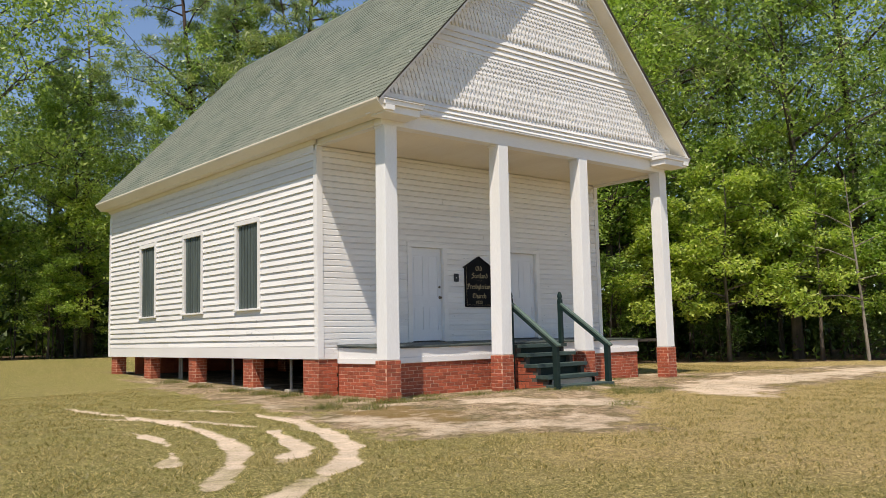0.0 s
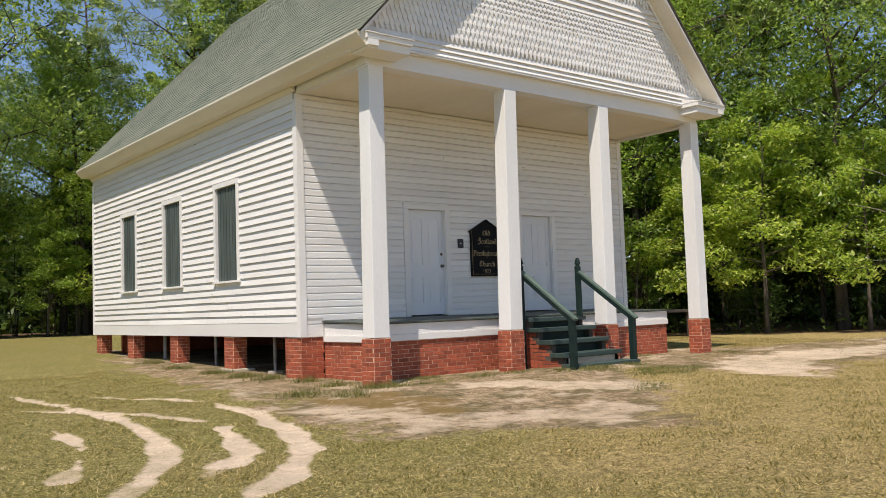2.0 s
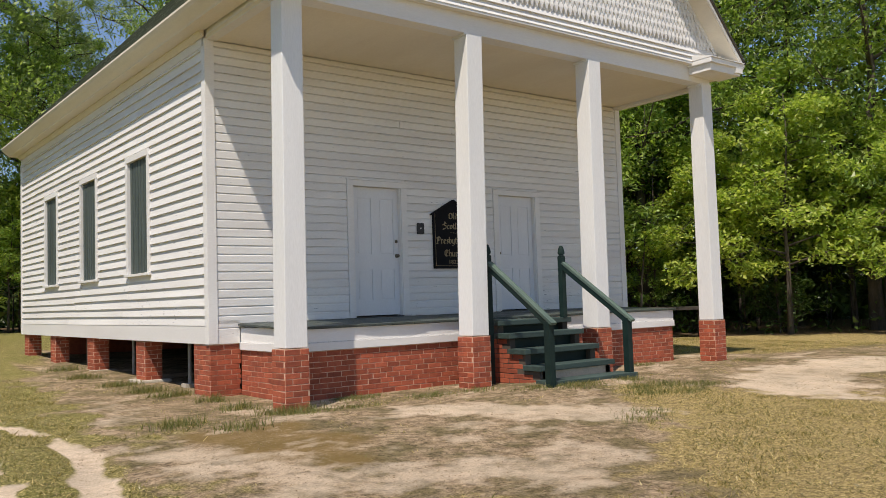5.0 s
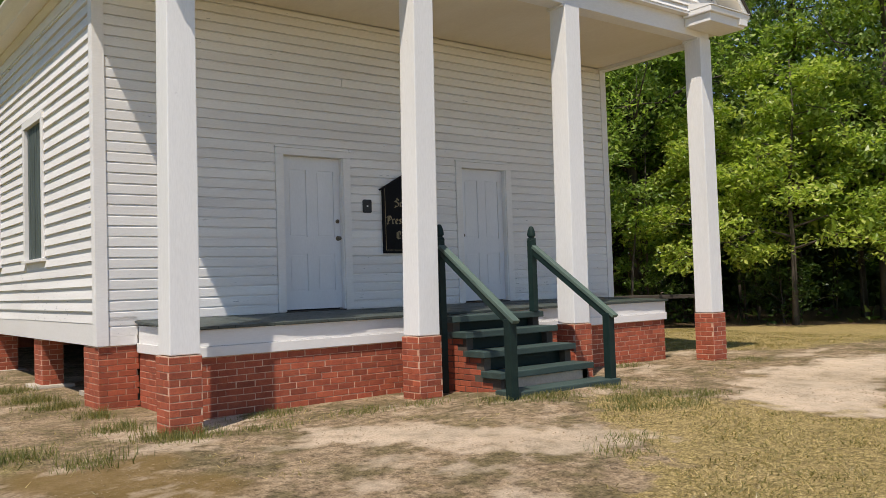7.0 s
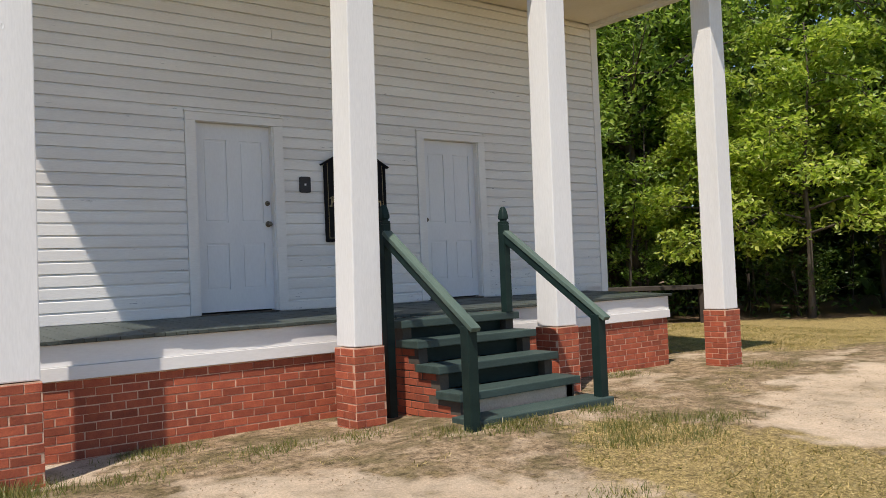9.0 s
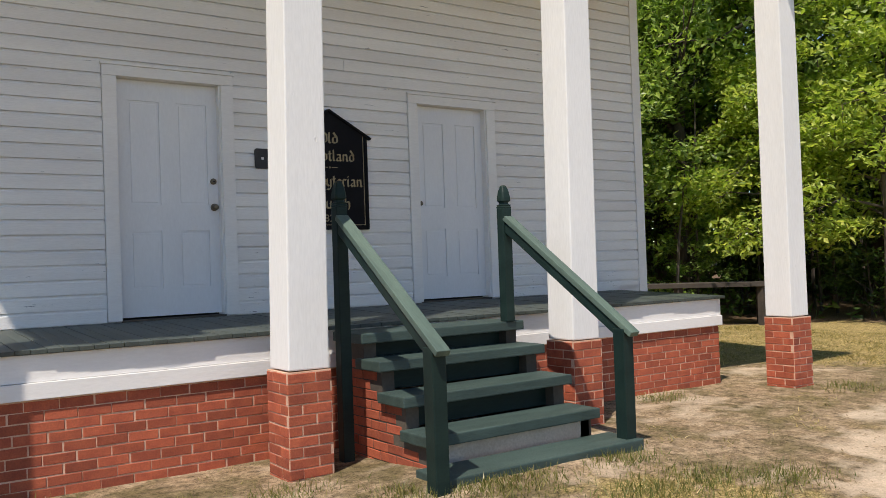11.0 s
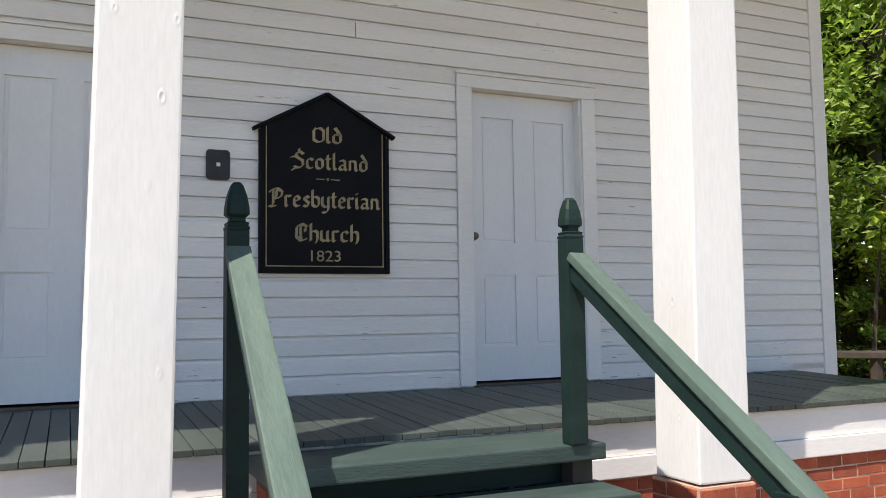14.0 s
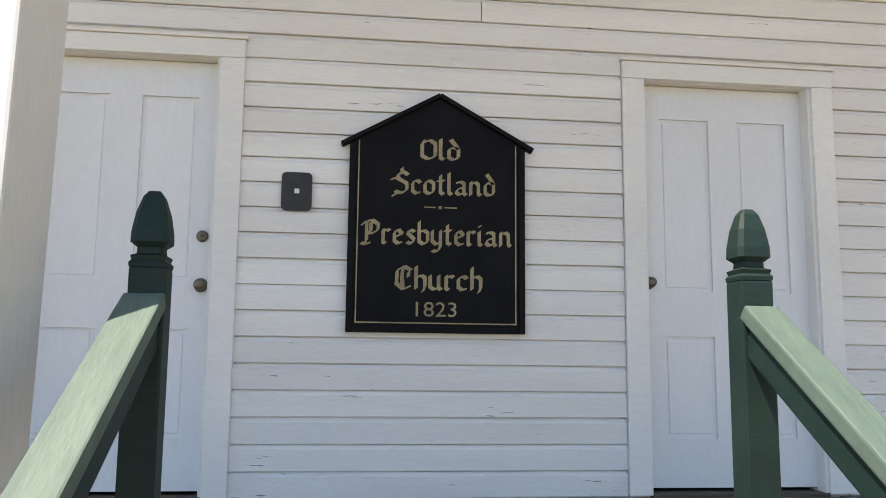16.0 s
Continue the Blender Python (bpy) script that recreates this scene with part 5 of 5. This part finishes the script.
protos = {"understory": [grow("understory", s, M["leaf_bright"] if s != 13 else M["leaf"]) for s in (11, 12, 13)],
          "tall": [grow("tall", s, m) for s, m in ((21, M["leaf"]), (22, M["leaf"]), (23, M["leaf_bright"]), (24, M["leaf"]))],
          "pine": [grow("pine", s, M["needle"]) for s in (31, 32)],
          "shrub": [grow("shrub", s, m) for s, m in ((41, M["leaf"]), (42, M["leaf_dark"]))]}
used = set()
rng = random.Random(8)


def plant(kind, x, y, scale=1.0):
    ob = rng.choice(protos[kind])
    z = float(ground_height(np.array([x]), np.array([y]))[0])
    if x < 9 and y > 8 and kind != "shrub" and scale < 1.2:
        scale *= 0.86
    m = Matrix.Translation((x, y, z)) @ pose(0, 0, 0, 0, 0, rng.uniform(0, 360)) @ Matrix.Scale(scale * rng.uniform(0.88, 1.15), 4)
    if ob not in used:
        used.add(ob)
        ob.matrix_basis = m
    else:
        copy_thing(ob, m).scale = m.to_scale()


def along(offset, step, jitter):
    """Places in a row that follows the wood's edge, offset metres inside it."""
    carry = 0.0
    for (ax, ay), (bx, by) in zip(WOODS[2:14], WOODS[3:15]):
        ln = math.hypot(bx - ax, by - ay)
        ux, uy = (bx - ax) / ln, (by - ay) / ln
        s = carry
        while s < ln:
            yield ax + ux * s + uy * offset + rng.uniform(-jitter, jitter), ay + uy * s - ux * offset + rng.uniform(-jitter, jitter)
            s += step * rng.uniform(0.75, 1.25)
        carry = s - ln


for x, y in along(0.6, 3.0, 0.7):
    plant("understory", x, y, 0.95)
for x, y in along(3.2, 4.4, 1.2):
    plant("understory", x, y, 1.25)
for x, y in along(2.6, 4.8, 1.0):
    plant("tall", x, y, 0.85)
for x, y in along(6.5, 4.8, 1.6):
    plant("tall", x, y, 1.05)
for x, y in along(5.0, 6.0, 2.0):
    plant("pine", x, y, 1.0)
for x, y in along(11.0, 9.0, 2.0):
    plant("tall", x, y, 1.15)
for x, y in along(1.8, 4.5, 1.0):
    plant("shrub", x, y, 0.8)
for x, y, big in ((-0.9, 28.0, 1.24),):
    plant("tall", x, y, big)
for x, y in ((12.4, 27.0), (14.6, 25.0), (10.6, 28.5)):
    plant("pine", x, y, 1.25)

dead = thing("bare_sapling", "thin pale half-dead sapling leaning at the wood's edge", "tree", (17.75, -2.72, 0))
top = Vector((17.50, -2.45, 5.7))
foot_ = Vector((17.75, -2.72, -0.2))
part("trunk", tube(bmesh.new(), [foot_, foot_.lerp(top, 0.4) + Vector((0.05, 0, 0)), top], [0.055, 0.042, 0.010], 8), M["pale_bark"], dead)
for f, dx, dy, dz in ((0.35, -1.2, 0.6, 0.1), (0.45, 1.0, -1.1, 0.2), (0.55, -1.5, 0.9, 0.5), (0.62, 1.1, -1.2, 0.6), (0.72, -0.9, 0.9, 0.6), (0.8, 0.7, -0.9, 0.5)):
    a = foot_.lerp(top, f)
    part("branch", tube(bmesh.new(), [a, a + Vector((dx, dy, dz)) * 0.5 + Vector((0, 0, 0.08)), a + Vector((dx, dy, dz))], [0.024, 0.014, 0.004], 5), M["pale_bark"], dead)

# saplings, brush and the wood's depth, its shade put into dark leaf colour
nrng = np.random.default_rng(5)
bm = bmesh.new()
for off in (1.5, 3.0, 5.0, 8.0):
    for x, y in along(off, 1.3, 0.8):
        h, r = rng.uniform(2.5, 6.0), rng.uniform(0.018, 0.05)
        dx, dy = rng.uniform(-0.3, 0.3), rng.uniform(-0.3, 0.3)
        tube(bm, [(x, y, -0.1), (x + dx * 0.4, y + dy * 0.4, h * 0.5), (x + dx, y + dy, h)], [r, r * 0.8, r * 0.3], 5)
tagged(part("saplings", bm, M["bark"]), "thin grey sapling trunks inside the wood", "saplings", kind="stuff")
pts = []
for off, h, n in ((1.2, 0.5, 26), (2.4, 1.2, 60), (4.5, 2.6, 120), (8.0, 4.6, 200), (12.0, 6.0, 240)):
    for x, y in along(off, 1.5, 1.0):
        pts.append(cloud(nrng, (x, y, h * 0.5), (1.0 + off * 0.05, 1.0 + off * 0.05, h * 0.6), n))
tagged(part("undergrowth", leaf_mesh("undergrowth", np.concatenate(pts), 0.22, nrng, 0.1, 0.45, 0.3, 3), M["leaf_dark"]), "leafy undergrowth between the trunks, coloured dark for shade", "undergrowth", kind="stuff")
pts = []
for off, lo, hi, n in ((5.0, 3.5, 9.0, 540), (8.0, 4.0, 13.0, 600), (12.0, 4.0, 15.0, 540)):
    for x, y in along(off, 2.0, 1.2):
        top_ = hi * 0.9 if x < 9 and y > 8 else hi
        for _ in range(3):
            pts.append(cloud(nrng, (x + rng.uniform(-1, 1), y + rng.uniform(-1, 1), rng.uniform(lo, top_)), (1.2, 1.2, 0.7), n // 3))
tagged(part("woods_canopy", leaf_mesh("woods_canopy", np.concatenate(pts), 0.27, nrng, 0.1, 0.5, 0.4, 3), M["leaf"]), "mid-green canopy filling the wood behind its edge", "woods", kind="stuff")
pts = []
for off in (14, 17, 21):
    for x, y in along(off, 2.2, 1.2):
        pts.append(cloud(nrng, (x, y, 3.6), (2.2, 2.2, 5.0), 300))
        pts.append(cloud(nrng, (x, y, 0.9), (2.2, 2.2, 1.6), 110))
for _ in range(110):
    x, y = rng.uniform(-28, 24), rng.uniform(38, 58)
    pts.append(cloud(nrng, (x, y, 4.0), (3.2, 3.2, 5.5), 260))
tagged(part("far_woods", leaf_mesh("far_woods", np.concatenate(pts), 0.8, nrng, 0.1, 0.6, 0.3, 3), M["leaf_dark"]), "dense distant woods, coloured dark for shade", "woods", kind="stuff")

# ---------------------------------------------------------------- grass
N = 620000
gxx, gyy = nrng.uniform(-8.5, 14, N), nrng.uniform(-12.5, 5, N)
sand, soil, wood = ground_masks(gxx, gyy)
clump = lattice(gxx * 3.1, gyy * 3.1, 21) * 0.6 + lattice(gxx * 9, gyy * 9, 22) * 0.4
keep = (nrng.uniform(0, 1, N) < (1.15 - 2.4 * sand - 1.35 * soil) * (0.35 + 1.2 * (clump - 0.3))) & (wood < 0.4)
keep &= ~((gxx > -0.02) & (gxx < WIDE) & (gyy > PORCH_F - 0.03)) & ~((gxx > 3.2) & (gxx < 5.0) & (gyy > -3.14) & (gyy < -1.4))
for x in COLS:
    keep &= ~((gxx > x - 0.03) & (gxx < x + COL_W + 0.03) & (gyy > COL_F - 0.03) & (gyy < COL_B + 0.03))
gxx, gyy, clump = gxx[keep], gyy[keep], clump[keep]
tall = np.where(nrng.uniform(0, 1, len(gxx)) < 0.02, 2.2, 1.0)
hgt = nrng.uniform(0.014, 0.042, len(gxx)) * (0.5 + 1.2 * clump) * tall


def blades(name, x, y, h, width=0.006, flop=0.4):
    n = len(x)
    z = ground_height(x, y) - 0.004
    a = nrng.uniform(0, 2 * math.pi, n)
    lean = nrng.normal(size=(n, 2)) * h[:, None] * flop
    w = width * nrng.uniform(0.6, 1.4, n)
    v = np.stack([np.stack([x - np.cos(a) * w, y - np.sin(a) * w, z], -1), np.stack([x + np.cos(a) * w, y + np.sin(a) * w, z], -1), np.stack([x + lean[:, 0], y + lean[:, 1], z + h], -1)], 1).reshape(-1, 3)
    me = bpy.data.meshes.new(name)
    me.from_pydata(v.tolist(), [], np.arange(3 * n).reshape(-1, 3).tolist())
    return me


tagged(part("grass", blades("grass", gxx, gyy, hgt * 0.75, 0.0050, 1.0), M["grass"]), "short dry lawn grass blades", "grass", kind="stuff")
# taller tufts along the brickwork and steps
TUFTS = ((0.76, -2.5, 10), (0.1, -2.45, 12), (-0.08, -2.2, 16), (-0.2, -1.4, 14), (-0.02, -0.4, 20), (-0.3, 0.6, 18), (-0.35, 1.5, 22), (-0.4, 2.6, 18), (-0.5, 4.2, 16), (-0.4, 6.0, 16), (3.2, -3.05, 20), (3.55, -3.2, 22), (3.83, -3.25, 16),
         (4.66, -3.2, 20), (4.0, -4.1, 18), (4.35, -3.75, 18), (4.81, -3.78, 20), (5.25, -4.06, 18), (4.6, -4.3, 16), (1.2, -1.75, 18), (1.88, -2.4, 14), (2.6, -2.5, 10), (6.8, -1.7, 10), (8.6, -2.5, 10), (-1.3, -2.3, 14), (2.9, -5.0, 8), (2.4, -5.3, 8), (-0.9, -2.9, 10))
tx, ty, th = [], [], []
for x, y, n in TUFTS:
    for _ in range(n * 34):
        tx.append(x + rng.gauss(0, 0.17))
        ty.append(y + rng.gauss(0, 0.12))
        th.append(rng.uniform(0.012, 0.060) * (2.3 if x < 0.3 else 1.2))
tx, ty, th = np.array(tx), np.array(ty), np.array(th)
ok = ~((tx > -0.02) & (tx < WIDE) & (ty > PORCH_F - 0.01)) & ~((tx > 3.2) & (tx < 5.0) & (ty > -3.14) & (ty < -1.4))
tagged(part("grass_tufts", blades("grass_tufts", tx[ok], ty[ok], th[ok], 0.0035), M["tuft"]), "tufts of taller grass along the brickwork", "grass", kind="stuff")

# ---------------------------------------------------------------- litter on the bare soil
n = 44000
lx, ly = nrng.uniform(-5, 12, n), nrng.uniform(-8.5, 1.5, n)
sand, soil, wood = ground_masks(lx, ly)
ok = (nrng.uniform(0, 1, n) < soil * 1.4 + 0.10) & (lattice(lx * 2.2, ly * 2.2, 40) > 0.35) & ~((lx > -0.02) & (lx < WIDE) & (ly > PORCH_F - 0.01)) & ~((lx > 3.2) & (lx < 5.0) & (ly > -3.14))
lx, ly = lx[ok], ly[ok]
lz = ground_height(lx, ly) + 0.006
M["litter"] = surface("dry_litter", (0.17, 0.115, 0.06), (0.34, 0.25, 0.14), 30, 90, 0.9, 0.2, 0.0)
tagged(part("ground_litter", leaf_mesh("ground_litter", np.stack([lx, ly, lz], -1), 0.028, nrng, 2.5, 0.35), M["litter"]), "scattered dry leaves and straw on the bare soil", "litter", kind="stuff")
